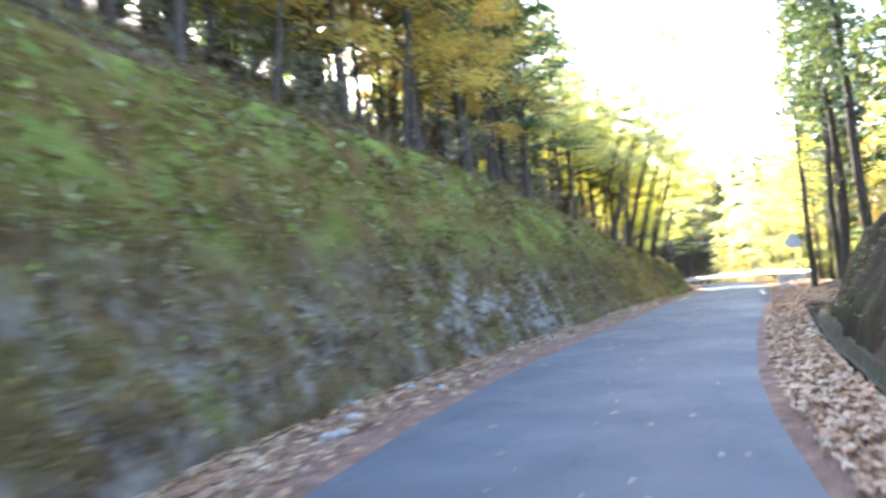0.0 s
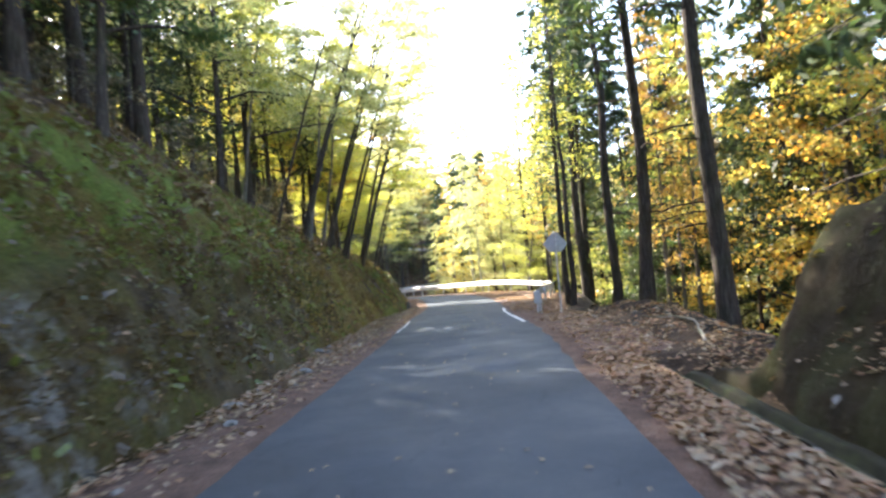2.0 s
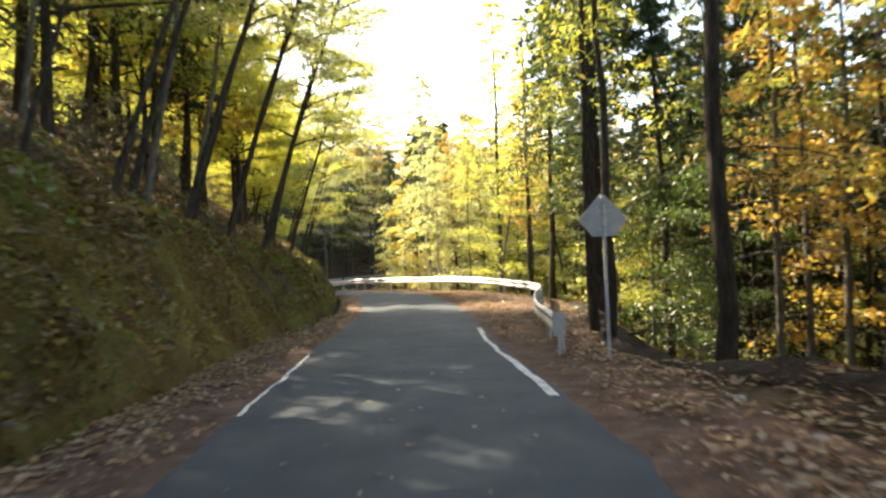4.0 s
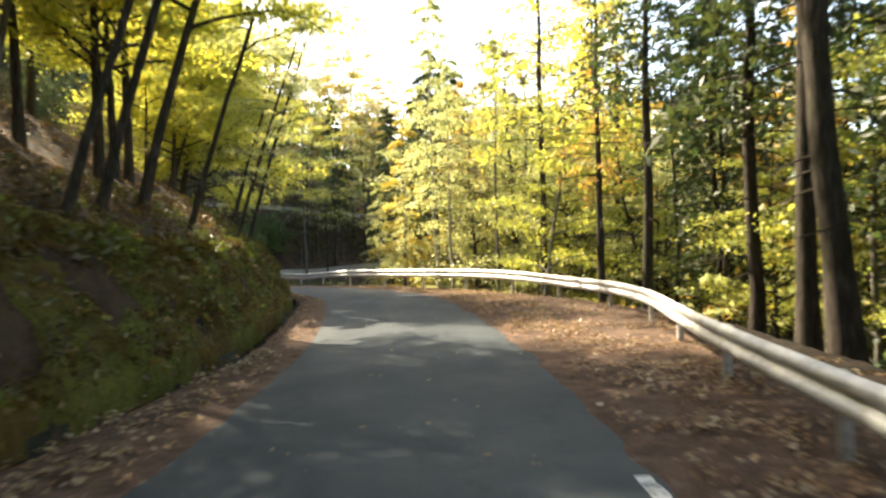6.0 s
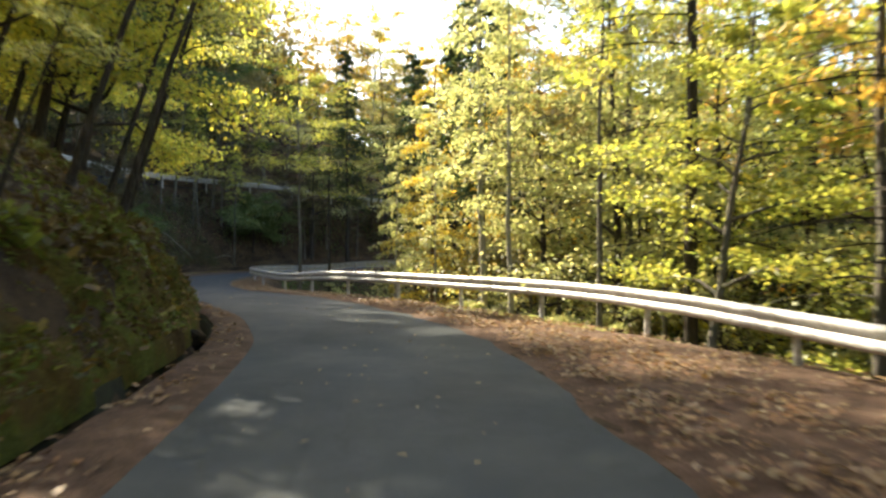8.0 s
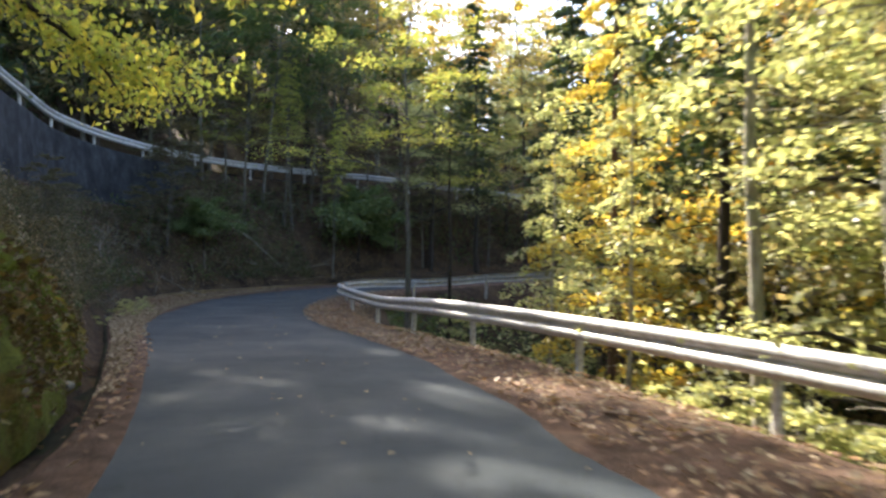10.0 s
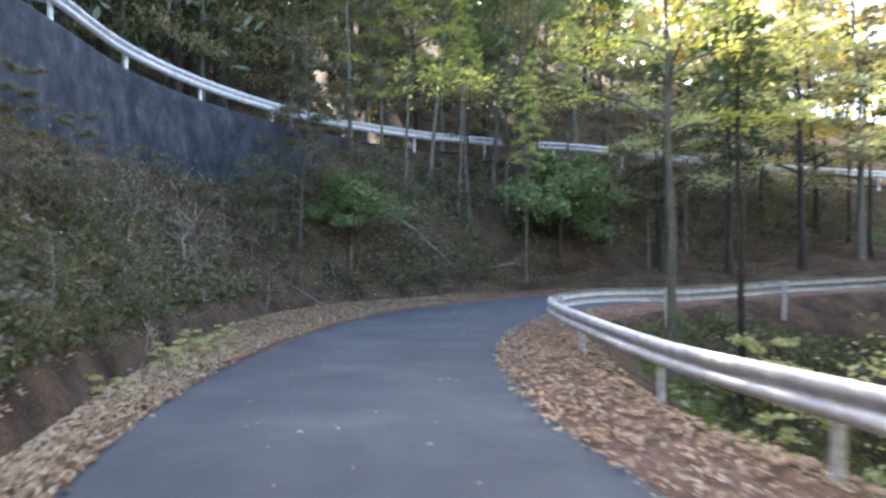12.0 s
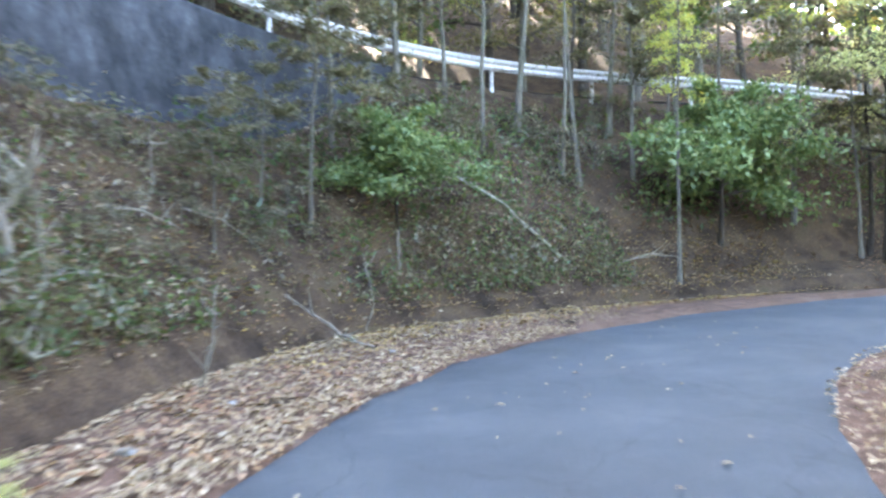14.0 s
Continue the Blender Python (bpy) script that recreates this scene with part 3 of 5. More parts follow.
tagged(new("mound", me), "mossy earth mound behind the gutter, coloured dark for moss and shade", "mound", kind="structure")
MOUND = np.stack(rows, 1)


# ---- guard rails ----
BEAM = [(a, 1.12 * b) for a, b in [(0.000, 0.35), (-0.012, 0.345), (-0.060, 0.315), (-0.078, 0.285), (-0.078, 0.250), (-0.060, 0.222), (-0.012, 0.190), (-0.004, 0.175),
        (-0.012, 0.160), (-0.060, 0.128), (-0.078, 0.100), (-0.078, 0.065), (-0.060, 0.035), (-0.012, 0.005), (0.000, 0.0)]]


def along(line):
    seg = np.concatenate([[0], np.cumsum(np.linalg.norm(np.diff(line[:, :2], axis=0), axis=1))])
    return seg


def beam_mesh(pts, zs, tan, proud):
    """A W-shaped beam with thickness along points; its face lies to the left of the line."""
    nx, ny = tan[:, 1], -tan[:, 0]
    shape = BEAM + [(a + 0.006, b) for a, b in BEAM[::-1]]
    rows = []
    for a, b in shape + shape[:1]:
        a -= proud
        rows.append(np.stack([pts[:, 0] + nx * a, pts[:, 1] + ny * a, zs + b], 1))
    vv, ff = strip(np.stack(rows, 1))
    return mesh_of("beam", vv, ff, M_STEEL, False)


def guard_rail(name, line, start, spacing, beam_bottom, label, post_zs=None):
    rail = tagged(empty(name, pose(*line[0, :3])), label, "guard rail")
    inv = Matrix.Translation(-Vector(line[0, :3]))
    seg = along(line)
    tan = np.gradient(line[:, :2], axis=0)
    tan /= np.linalg.norm(tan, axis=1)[:, None]
    bm = bmesh.new()
    bmesh.ops.create_cone(bm, cap_ends=True, segments=14, radius1=0.065, radius2=0.065, depth=1.15, matrix=Matrix.Translation((0, 0, beam_bottom + 0.33 - 0.575)))
    bmesh.ops.create_cone(bm, cap_ends=True, segments=14, radius1=0.071, radius2=0.05, depth=0.04, matrix=Matrix.Translation((0, 0, beam_bottom + 0.33)))
    post_me = bpy.data.meshes.new("post")
    bm.to_mesh(post_me)
    bm.free()
    post_me.materials.append(M_STEEL)
    bm = bmesh.new()
    bmesh.ops.create_cube(bm, size=1, matrix=Matrix.Translation((-0.085, 0, beam_bottom + 0.175)) @ Matrix.Diagonal((0.07, 0.07, 0.26, 1)))
    bmesh.ops.bevel(bm, geom=bm.edges[:], offset=0.008, segments=1)
    bracket_me = bpy.data.meshes.new("bracket")
    bm.to_mesh(bracket_me)
    bm.free()
    bracket_me.materials.append(M_STEEL)
    n = 0
    dist = start
    if start > 1:
        dist -= spacing
    while dist < seg[-1]:
        first = max(dist, 0.25)
        x, y, z = (np.interp(first, seg, line[:, k]) for k in range(3))
        tx, ty = np.interp(first, seg, tan[:, 0]), np.interp(first, seg, tan[:, 1])
        turn = math.degrees(math.atan2(-tx, ty))
        p = child("post", post_me, rail, m=inv @ pose(x, y, z, (n * 37 % 7 - 3) * 0.5, (n * 53 % 5 - 2) * 0.9, turn))
        child("bracket", bracket_me, p)
        end = min(dist + spacing + 0.12, seg[-1])
        d = np.linspace(max(dist, 0.06) - 0.06, end, 12)
        pts = np.stack([np.interp(d, seg, line[:, 0]), np.interp(d, seg, line[:, 1])], 1)
        tt = np.stack([np.interp(d, seg, tan[:, 0]), np.interp(d, seg, tan[:, 1])], 1)
        tt /= np.linalg.norm(tt, axis=1)[:, None]
        zz = np.interp(d, seg, line[:, 2]) + beam_bottom
        me = beam_mesh(pts, zz, tt, 0.115 + (0.005 if n % 2 else 0.0))
        child("beam", me, rail, m=inv)
        n += 1
        dist += spacing
    return rail


RAIL_XY = [(18.75, 40.0), (19.9, 42.0), (21.4, 44.7), (23.1, 47.4), (24.95, 50.2), (26.9, 53.0), (28.5, 55.3), (29.9, 57.7), (30.9, 60.4), (31.9, 66), (32.0, 71), (31.5, 76), (30.75, 80.7), (29.9, 85.5), (29.25, 91.3),
           (28.8, 95.4), (28.6, 98.2), (28.95, 99.7), (30.2, 100.9), (32.4, 101.8), (36, 102.9), (42, 104.3), (52, 105.6), (66, 105.6)]
rl = spline([(x, y, 0) for x, y in RAIL_XY], 0.4)
ri, rd = nearest(rl[:, 0], rl[:, 1], LINE, TAN)
rl[:, 2] = LINE[ri, 2] - 0.03 + 0.14 * smooth(62, 71, rl[:, 1]) * (1 - smooth(84, 92, rl[:, 1])) - 0.22 * smooth(29.5, 34, rl[:, 0]) * (rl[:, 1] > 99)
guard_rail("guard_rail", rl, 3.45, 4.0, 0.46, "galvanised steel guard rail with a corrugated beam on round posts")
ul = UPPER[(UPPER[:, 1] > 84)].copy()
ul[:, 2] -= 0.02


def upper_rail():
    # the beam faces the upper road, so the line runs the other way
    line = ul[::-1].copy()
    return guard_rail("guard_rail", line, 0.4, 4.0, 0.46, "white guard rail of the upper road seen from below through trees")


upper_rail()
vv, ff = strip(np.stack([np.column_stack([ul[:, 0] - o * UTAN[(UPPER[:, 1] > 84)][:, 1], ul[:, 1] + o * UTAN[(UPPER[:, 1] > 84)][:, 0], ul[:, 2] + 0.04]) for o in (0.35, 2.4, 4.5)], 1))
tagged(new("upper_road", mesh_of("upper_road", vv, ff, M_ASPHALT)), "grey asphalt of the road higher up the hill", "road", kind="structure")

# retaining wall under the upper road
reach = (UPPER[:, 1] > 78) & (UPPER[:, 0] < 21.5)
wl, wt = UPPER[reach], UTAN[reach]
prof = [(-0.35, 0.03), (0.18, 0.03), (0.20, -0.05), (0.52, -3.6)]
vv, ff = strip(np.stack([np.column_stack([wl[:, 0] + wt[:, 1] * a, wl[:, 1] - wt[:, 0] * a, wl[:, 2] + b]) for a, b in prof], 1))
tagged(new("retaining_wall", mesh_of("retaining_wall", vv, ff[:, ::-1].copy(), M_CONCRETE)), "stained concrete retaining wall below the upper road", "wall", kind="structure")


# dark earth at the brink behind the sign and the first stretch of rail; its near-black colour includes the forest's
# shade
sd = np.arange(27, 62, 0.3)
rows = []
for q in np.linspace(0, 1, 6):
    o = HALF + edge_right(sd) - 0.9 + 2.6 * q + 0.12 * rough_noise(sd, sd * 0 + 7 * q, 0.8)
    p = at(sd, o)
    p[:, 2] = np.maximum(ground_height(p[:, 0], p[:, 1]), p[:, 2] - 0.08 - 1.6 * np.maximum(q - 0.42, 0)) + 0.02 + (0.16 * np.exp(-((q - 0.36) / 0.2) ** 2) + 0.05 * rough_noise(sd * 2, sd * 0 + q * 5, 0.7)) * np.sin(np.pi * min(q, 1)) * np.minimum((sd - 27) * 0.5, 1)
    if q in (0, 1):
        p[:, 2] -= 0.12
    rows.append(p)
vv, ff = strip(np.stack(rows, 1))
tagged(new("earth_berm", mesh_of("earth_berm", vv, ff[:, ::-1].copy(), M_SHADE_EARTH, True)), "low berm of dark earth at the brink, forest shade in its colour", "earth", kind="structure")


# ---- road sign seen from behind, and the small plate ----
def sign_from_behind(x, y):
    z = zat(x, y)
    sign = tagged(empty("road_sign", pose(x, y, z, 0, 0, -22)), "grey diamond road sign seen from behind on a pale steel pole", "road sign")
    bm = bmesh.new()
    bmesh.ops.create_cone(bm, cap_ends=True, segments=14, radius1=0.034, radius2=0.034, depth=3.35, matrix=Matrix.Translation((0, 0, 1.475)))
    bmesh.ops.create_cone(bm, cap_ends=True, segments=14, radius1=0.037, radius2=0.02, depth=0.03, matrix=Matrix.Translation((0, 0, 3.16)))
    part("pole", bm, M_STEEL, sign, "pale painted steel pole")
    bm = bmesh.new()
    outline = [(-0.21, -0.31), (0.23, -0.31), (0.47, 0.0), (0.43, 0.06), (0.05, 0.48), (-0.05, 0.48), (-0.43, 0.06), (-0.47, 0.0)]
    face = bm.faces.new([bm.verts.new((a, 0.066, 2.72 + b)) for a, b in outline])
    back = bmesh.ops.extrude_face_region(bm, geom=[face])
    bmesh.ops.translate(bm, vec=(0, -0.012, 0), verts=[e for e in back["geom"] if isinstance(e, bmesh.types.BMVert)])
    bmesh.ops.recalc_face_normals(bm, faces=bm.faces[:])
    panel = part("panel", bm, M_SIGN, sign, "bare grey back of the diamond panel")
    for dz in (-0.17, 0.17):
        bm = bmesh.new()
        bmesh.ops.create_cube(bm, size=1, matrix=Matrix.Translation((0, 0.045, 2.72 + dz)) @ Matrix.Diagonal((0.50, 0.022, 0.04, 1)))
        rail = part("rib", bm, M_STEEL, panel)
        bm = bmesh.new()
        bmesh.ops.create_cone(bm, cap_ends=True, segments=12, radius1=0.042, radius2=0.042, depth=0.045, matrix=Matrix.Translation((0, 0, 2.72 + dz)))
        part("clamp", bm, M_STEEL, sign)


sign_from_behind(19.05, 38.95)


def marker_plate(x, y):
    z = zat(x, y)
    thing = tagged(empty("marker_plate", pose(x, y, z, 0, 0, -15)), "small pale metal plate on a short post beside the rail end", "marker")
    bm = bmesh.new()
    bmesh.ops.create_cone(bm, cap_ends=True, segments=10, radius1=0.025, radius2=0.025, depth=1.2, matrix=Matrix.Translation((0, 0, 0.3)))
    part("post", bm, M_STEEL, thing)
    bm = bmesh.new()
    bmesh.ops.create_cube(bm, size=1, matrix=Matrix.Translation((0, -0.035, 0.72)) @ Matrix.Diagonal((0.26, 0.015, 0.46, 1)))
    bmesh.ops.bevel(bm, geom=bm.edges[:], offset=0.005, segments=1)
    part("plate", bm, M_SIGN, thing, "blank pale grey plate")


marker_plate(18.56, 39.86)


# ---- trees ----
def tube(path, radii, sides, verts, faces):
    path, radii = np.asarray(path, dtype=float), np.asarray(radii, dtype=float)
    t = np.gradient(path, axis=0)
    t /= np.maximum(np.linalg.norm(t, axis=1), 1e-6)[:, None]
    ref = np.array([1.0, 0, 0]) if abs(t[0, 0]) < 0.8 else np.array([0, 1.0, 0])
    base = sum(len(q) for q in verts)
    a = np.cross(t, ref)
    a /= np.linalg.norm(a, axis=1)[:, None]
    b = np.cross(t, a)
    ang = np.arange(sides) * 2 * np.pi / sides
    ring = path[:, None] + radii[:, None, None] * (np.cos(ang)[None, :, None] * a[:, None] + np.sin(ang)[None, :, None] * b[:, None])
    verts.append(ring.reshape(-1, 3))
    n = len(path)
    i = np.arange((n - 1) * sides).reshape(n - 1, sides)
    j = np.roll(i, -1, axis=1)
    faces.append(np.stack([i, j, j + sides, i + sides], -1).reshape(-1, 4) + base)


def leaves(centres, size, rng, flat=0.6, ratio=0.55, jitter=0.35):
    """Small bent leaves, each of two joined triangles' worth of quads."""
    n = len(centres)
    nrm = rng.normal(size=(n, 3)) * (1 - flat) + np.array([0, 0, 1.0]) * flat
    nrm /= np.linalg.norm(nrm, axis=1)[:, None]
    d = rng.normal(size=(n, 3))
    u = np.cross(nrm, d)
    u /= np.maximum(np.linalg.norm(u, axis=1), 1e-6)[:, None]
    w = np.cross(nrm, u)
    k = size * (1 + jitter * rng.uniform(-1, 1, n))[:, None]
    fold = nrm * k * 0.18
    vv = np.stack([centres - u * k, centres - w * k * ratio + fold, centres + u * k, centres + w * k * ratio + fold], 1).reshape(-1, 3)
    return vv, np.arange(4 * n).reshape(n, 4)


def broadleaf(name, seed, height, r0, lean, fork, crown, n_limbs, n_leaves, size, bark, leaf, flat=0.6, layered=True, light=False, tight=1.0):
    """A tapered leaning trunk, limbs, twigs and a crown of small leaves in loose layers."""
    rng = np.random.default_rng(seed)
    verts, faces, spots = [], [], []
    small = height < 3
    if light:
        n_leaves, size = n_leaves * 0.32, size * 1.6
    n = 7 if light else 12
    q = np.linspace(0, 1, n)
    wob = np.cumsum(rng.normal(0, 0.05 * height / n * 2, (n, 2)), axis=0)
    trunk = np.column_stack([lean[0] * height * q ** 1.15 + wob[:, 0] * q, lean[1] * height * q ** 1.15 + wob[:, 1] * q, height * q])
    tube(np.vstack([trunk[0] - (0, 0, 0.5), trunk]), r0 * np.concatenate([[1.6], (1.25 - 0.25 * np.minimum(q * 12, 1)) * (1 - 0.86 * q)]), 6 if light else 9, verts, faces)
    for k in range(n_limbs):
        f = fork + (0.98 - fork) * (k + rng.uniform(0, 0.8)) / n_limbs
        base = np.array([np.interp(f, q, trunk[:, c]) for c in range(3)])
        az = k * 2.4 + rng.uniform(-0.5, 0.5)
        length = crown * (1.0 - 0.55 * max(0, (f - fork) / (1 - fork))) * rng.uniform(0.65, 1.15)
        rise = rng.uniform(0.15, 0.55) + 0.4 * f
        m = 4 if light else 6
        w = np.linspace(0, 1, m)
        kink = np.cumsum(rng.normal(0, 0.06 * length, (m, 3)), axis=0) * w[:, None]
        limb = base + np.column_stack([np.cos(az) * length * w, np.sin(az) * length * w, length * (rise * w - 0.28 * w * w)]) + kink
        rad = r0 * (1 - 0.82 * f) * 0.55
        tube(limb, rad * (1 - 0.88 * w) + 0.004, 3 if light else 5, verts, faces)
        for g in range(3 if light else 5):
            w0 = rng.uniform(0.3, 1.0)
            b0 = np.array([np.interp(w0, w, limb[:, c]) for c in range(3)])
            a2 = az + rng.uniform(-1.3, 1.3)
            l2 = length * rng.uniform(0.22, 0.45)
            ww = np.linspace(0, 1, 4)[[0, 1, 3]] if small else np.linspace(0, 1, 4)
            twig = b0 + np.column_stack([np.cos(a2) * l2 * ww, np.sin(a2) * l2 * ww, l2 * (rng.uniform(-0.1, 0.45) * ww - 0.2 * ww ** 2)])
            if not light:
                tube(twig, rad * 0.3 * (1 - 0.8 * ww) + 0.003, 3, verts, faces)
            spots.append((twig[-2], l2 * 0.55))
            spots.append((twig[-1], l2 * 0.5))
            spots.append((b0, l2 * 0.3))
    per = max(3, int(n_leaves / len(spots)))
    cs = []
    for c, spread in spots:
        g = rng.normal(size=(per, 3)) * np.array([spread, spread, spread * (0.32 if layered else 0.7)]) * tight
        cs.append(c + g)
    cs = np.vstack(cs)
    lv, lf = leaves(cs, size, rng, flat)
    return mesh_of("trunk", np.vstack(verts), np.vstack(faces), bark, True), mesh_of("crown", lv, lf, leaf)


def conifer(name, seed, height, r0, clear, reach, n_limbs, n_leaves, size, bark, leaf, lean=(0, 0), stubs=14, light=False, ratio=0.32):
    """A tall straight trunk, dead stubs below, whorled drooping branches with needle sprays above."""
    rng = np.random.default_rng(seed)
    verts, faces, cs = [], [], []
    if light:
        n_leaves, size, stubs = int(n_leaves * 0.32), size * 1.6, stubs // 3
    n = 7 if light else 14
    q = np.linspace(0, 1, n)
    wob = np.cumsum(rng.normal(0, 0.012 * height / n * 3, (n, 2)), axis=0)
    trunk = np.column_stack([lean[0] * height * q + wob[:, 0], lean[1] * height * q + wob[:, 1], height * q])
    trunk[:, :2] -= trunk[0, :2]
    tube(np.vstack([trunk[0] - (0, 0, 0.6), trunk]), r0 * np.concatenate([[1.7], (1.3 - 0.3 * np.minimum(q * 14, 1)) * (1 - 0.9 * q)]), 6 if light else 10, verts, faces)
    for k in range(stubs):
        f = rng.uniform(0.1, clear + 0.1)
        base = np.array([np.interp(f, q, trunk[:, c]) for c in range(3)])
        az, l = rng.uniform(0, 6.28), rng.uniform(0.4, 1.9) * (1.7 if stubs >= 20 else 1.0)
        w = np.linspace(0, 1, 4)
        tube(base + np.column_stack([np.cos(az) * l * w, np.sin(az) * l * w, l * (0.12 * w - 0.25 * w * w)]), r0 * 0.13 * (1 - 0.75 * w) + 0.003, 3, verts, faces)
    per = max(4, n_leaves // n_limbs)
    for k in range(n_limbs):
        g = (k + rng.uniform(0, 1)) / n_limbs
        f = clear + (0.99 - clear) * g
        base = np.array([np.interp(f, q, trunk[:, c]) for c in range(3)])
        az = k * 2.4 + rng.uniform(-0.6, 0.6)
        l = reach * (1 - 0.85 * g) * rng.uniform(0.6, 1.15) + 0.25
        w = np.linspace(0, 1, 6)
        limb = base + np.column_stack([np.cos(az) * l * w, np.sin(az) * l * w, l * (0.18 * w - 0.38 * w * w)])
        if not light:
            tube(limb, r0 * 0.22 * (1 - 0.6 * f) * (1 - 0.85 * w) + 0.004, 3, verts, faces)
        t = rng.uniform(0.15, 1.05, per)
        p = base + np.column_stack([np.cos(az) * l * t, np.sin(az) * l * t, l * (0.18 * t - 0.38 * t * t)])
        side = rng.normal(0, 0.20 * l, per) * (1.1 - 0.6 * t)
        p += np.column_stack([-np.sin(az) * side, np.cos(az) * side, -np.abs(rng.normal(0, 0.10 * l + 0.05, per))])
        cs.append(p)
    lv, lf = leaves(np.vstack(cs), size, rng, 0.45, ratio, 0.5)
    return mesh_of("trunk", np.vstack(verts), np.vstack(faces), bark, True), mesh_of("crown", lv, lf, leaf)


KINDS, REACH = {}, {}


def shape(build, *args, **more):
    return build, args, more


def kind(key, shape, name, label, category="tree", group=""):
    """A kind of tree: its shape is (function, arguments, keywords); deeper in the woods a lighter mesh of it stands."""
    build, args, more = shape
    REACH[key] = (args[2], args[6] if build is broadleaf else args[5])
    KINDS[key] = (*build(*args, **more), name, label, category, group)
    KINDS[key + "_deep"] = (*build(*args, light=True, **more), name, label, category, group)


# openings in the canopy through which the sun reaches the road: place on the road, half width
SUN_GAPS = [((9.8, 28.6, 1.15), -0.3), ((22.4, 58.8, 1.8), 0.1), ((24.0, 57.6, 1.8), 0.2)]


def under_gaps(key, x, y, z, size):
    """The size at which a tree at x, y stays below the openings."""
    base = key.replace("_deep", "")
    tall, wide = REACH[base]
    flat = math.hypot(SUN_TO.x, SUN_TO.y)
    dx, dy = SUN_TO.x / flat, SUN_TO.y / flat
    for (gx0, gy0, gz0), half in SUN_GAPS:
        k = (x - gx0) * dx + (y - gy0) * dy
        off = abs((x - gx0) * dy - (y - gy0) * dx)
        if k < 1.0 or off > half + 0.42 * wide * size:
            continue
        room = gz0 + k * SUN_TO.z / flat - z - 0.3
        if room < tall * size:
            size = max(room, 0.0) / tall
    return size


def plant(key, x, y, turn=0.0, size=1.0, z=None, tilt=(0, 0), label=""):
    trunk, crown, name, text, category, group = KINDS[key]
    z = zat(x, y) - 0.05 if z is None else z
    if not key.startswith(("shrub", "bush")):
        full = size
        size = under_gaps(key, x, y, z, size)
        if size < 0.3 * full:
            return None
    t = empty(name, pose(x, y, z, tilt[0], tilt[1], turn) @ Matrix.Scale(size, 4))
    tagged(t, label or text, category, group)
    if trunk:
        child("trunk", trunk, t)
    if crown:
        child("crown", crown, t)
    return t


kind("yellow_a", shape(broadleaf, "maple", 1, 8.5, 0.13, (0.05, 0.02), 0.28, 3.2, 15, 10500, 0.072, M_BARK_DARK, M_YELLOW, 0.35, tight=0.75), "maple_tree", "maple with glowing yellow autumn leaves")
kind("yellow_b", shape(broadleaf, "maple", 2, 11, 0.15, (-0.04, 0.05), 0.30, 3.6, 18, 9500, 0.07, M_BARK_DARK, M_YELLOW), "maple_tree", "tall maple with yellow autumn leaves in loose layers")
kind("lime_a", shape(broadleaf, "tree", 3, 9, 0.12, (0.06, -0.03), 0.22, 3.0, 16, 8000, 0.062, M_BARK_GREY, M_LIME), "broadleaf_tree", "slim broadleaf tree with yellow-green leaves")
kind("lime_b", shape(broadleaf, "tree", 4, 12, 0.15, (-0.03, 0.02), 0.26, 3.6, 19, 9500, 0.072, M_BARK_DARK, M_LIME), "broadleaf_tree", "tall broadleaf tree turning from green to yellow")
kind("sage_b", shape(broadleaf, "tree", 44, 12, 0.15, (-0.03, 0.02), 0.26, 3.6, 18, 8000, 0.065, M_BARK_DARK, M_SAGE), "broadleaf_tree", "tall broadleaf tree with dull grey-green autumn leaves")
kind("sage_a", shape(broadleaf, "tree", 45, 9, 0.11, (0.04, 0.03), 0.2, 3.0, 15, 4400, 0.075, M_BARK_GREY, M_SAGE), "broadleaf_tree", "slim broadleaf tree with pale grey-green leaves")
kind("orange_a", shape(broadleaf, "tree", 5, 9, 0.13, (0.03, 0.05), 0.30, 3.2, 15, 7000, 0.065, M_BARK_DARK, M_ORANGE), "broadleaf_tree", "broadleaf tree with orange-brown autumn leaves")
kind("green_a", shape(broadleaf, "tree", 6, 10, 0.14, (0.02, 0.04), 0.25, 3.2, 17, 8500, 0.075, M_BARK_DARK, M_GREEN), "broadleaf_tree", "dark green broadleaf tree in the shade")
kind("leaning", shape(broadleaf, "tree", 7, 11, 0.11, (0.30, 0.06), 0.34, 3.1, 19, 11000, 0.068, M_BARK_DARK, M_YELLOW, 0.35, tight=0.75), "leaning_tree", "thin tree leaning over the road with yellow leaves")
kind("leaning_c", shape(broadleaf, "tree", 57, 12, 0.075, (0.33, 0.03), 0.36, 2.5, 15, 5200, 0.055, M_BARK_DARK, M_SAGE), "leaning_tree", "thin dark stem leaning from the crest of the bank, pale leaves")
kind("amber_a", shape(broadleaf, "maple", 58, 7.5, 0.11, (0.14, 0.02), 0.25, 3.3, 16, 8500, 0.06, M_BARK_DARK, M_AMBER), "maple_tree", "spreading maple on the bank with amber and yellow leaves")
kind("dun_tall", shape(broadleaf, "tree", 61, 14, 0.15, (0.03, -0.02), 0.22, 4.0, 20, 8000, 0.085, M_BARK_GREY, M_DUN, 0.4), "broadleaf_tree", "tall broadleaf tree with dull brown and olive autumn leaves")
kind("amber_tall", shape(broadleaf, "tree", 62, 15, 0.16, (-0.02, 0.03), 0.22, 4.2, 20, 8000, 0.085, M_BARK_DARK, M_AMBER, 0.4), "broadleaf_tree", "tall tree with amber-brown autumn leaves in loose tiers")
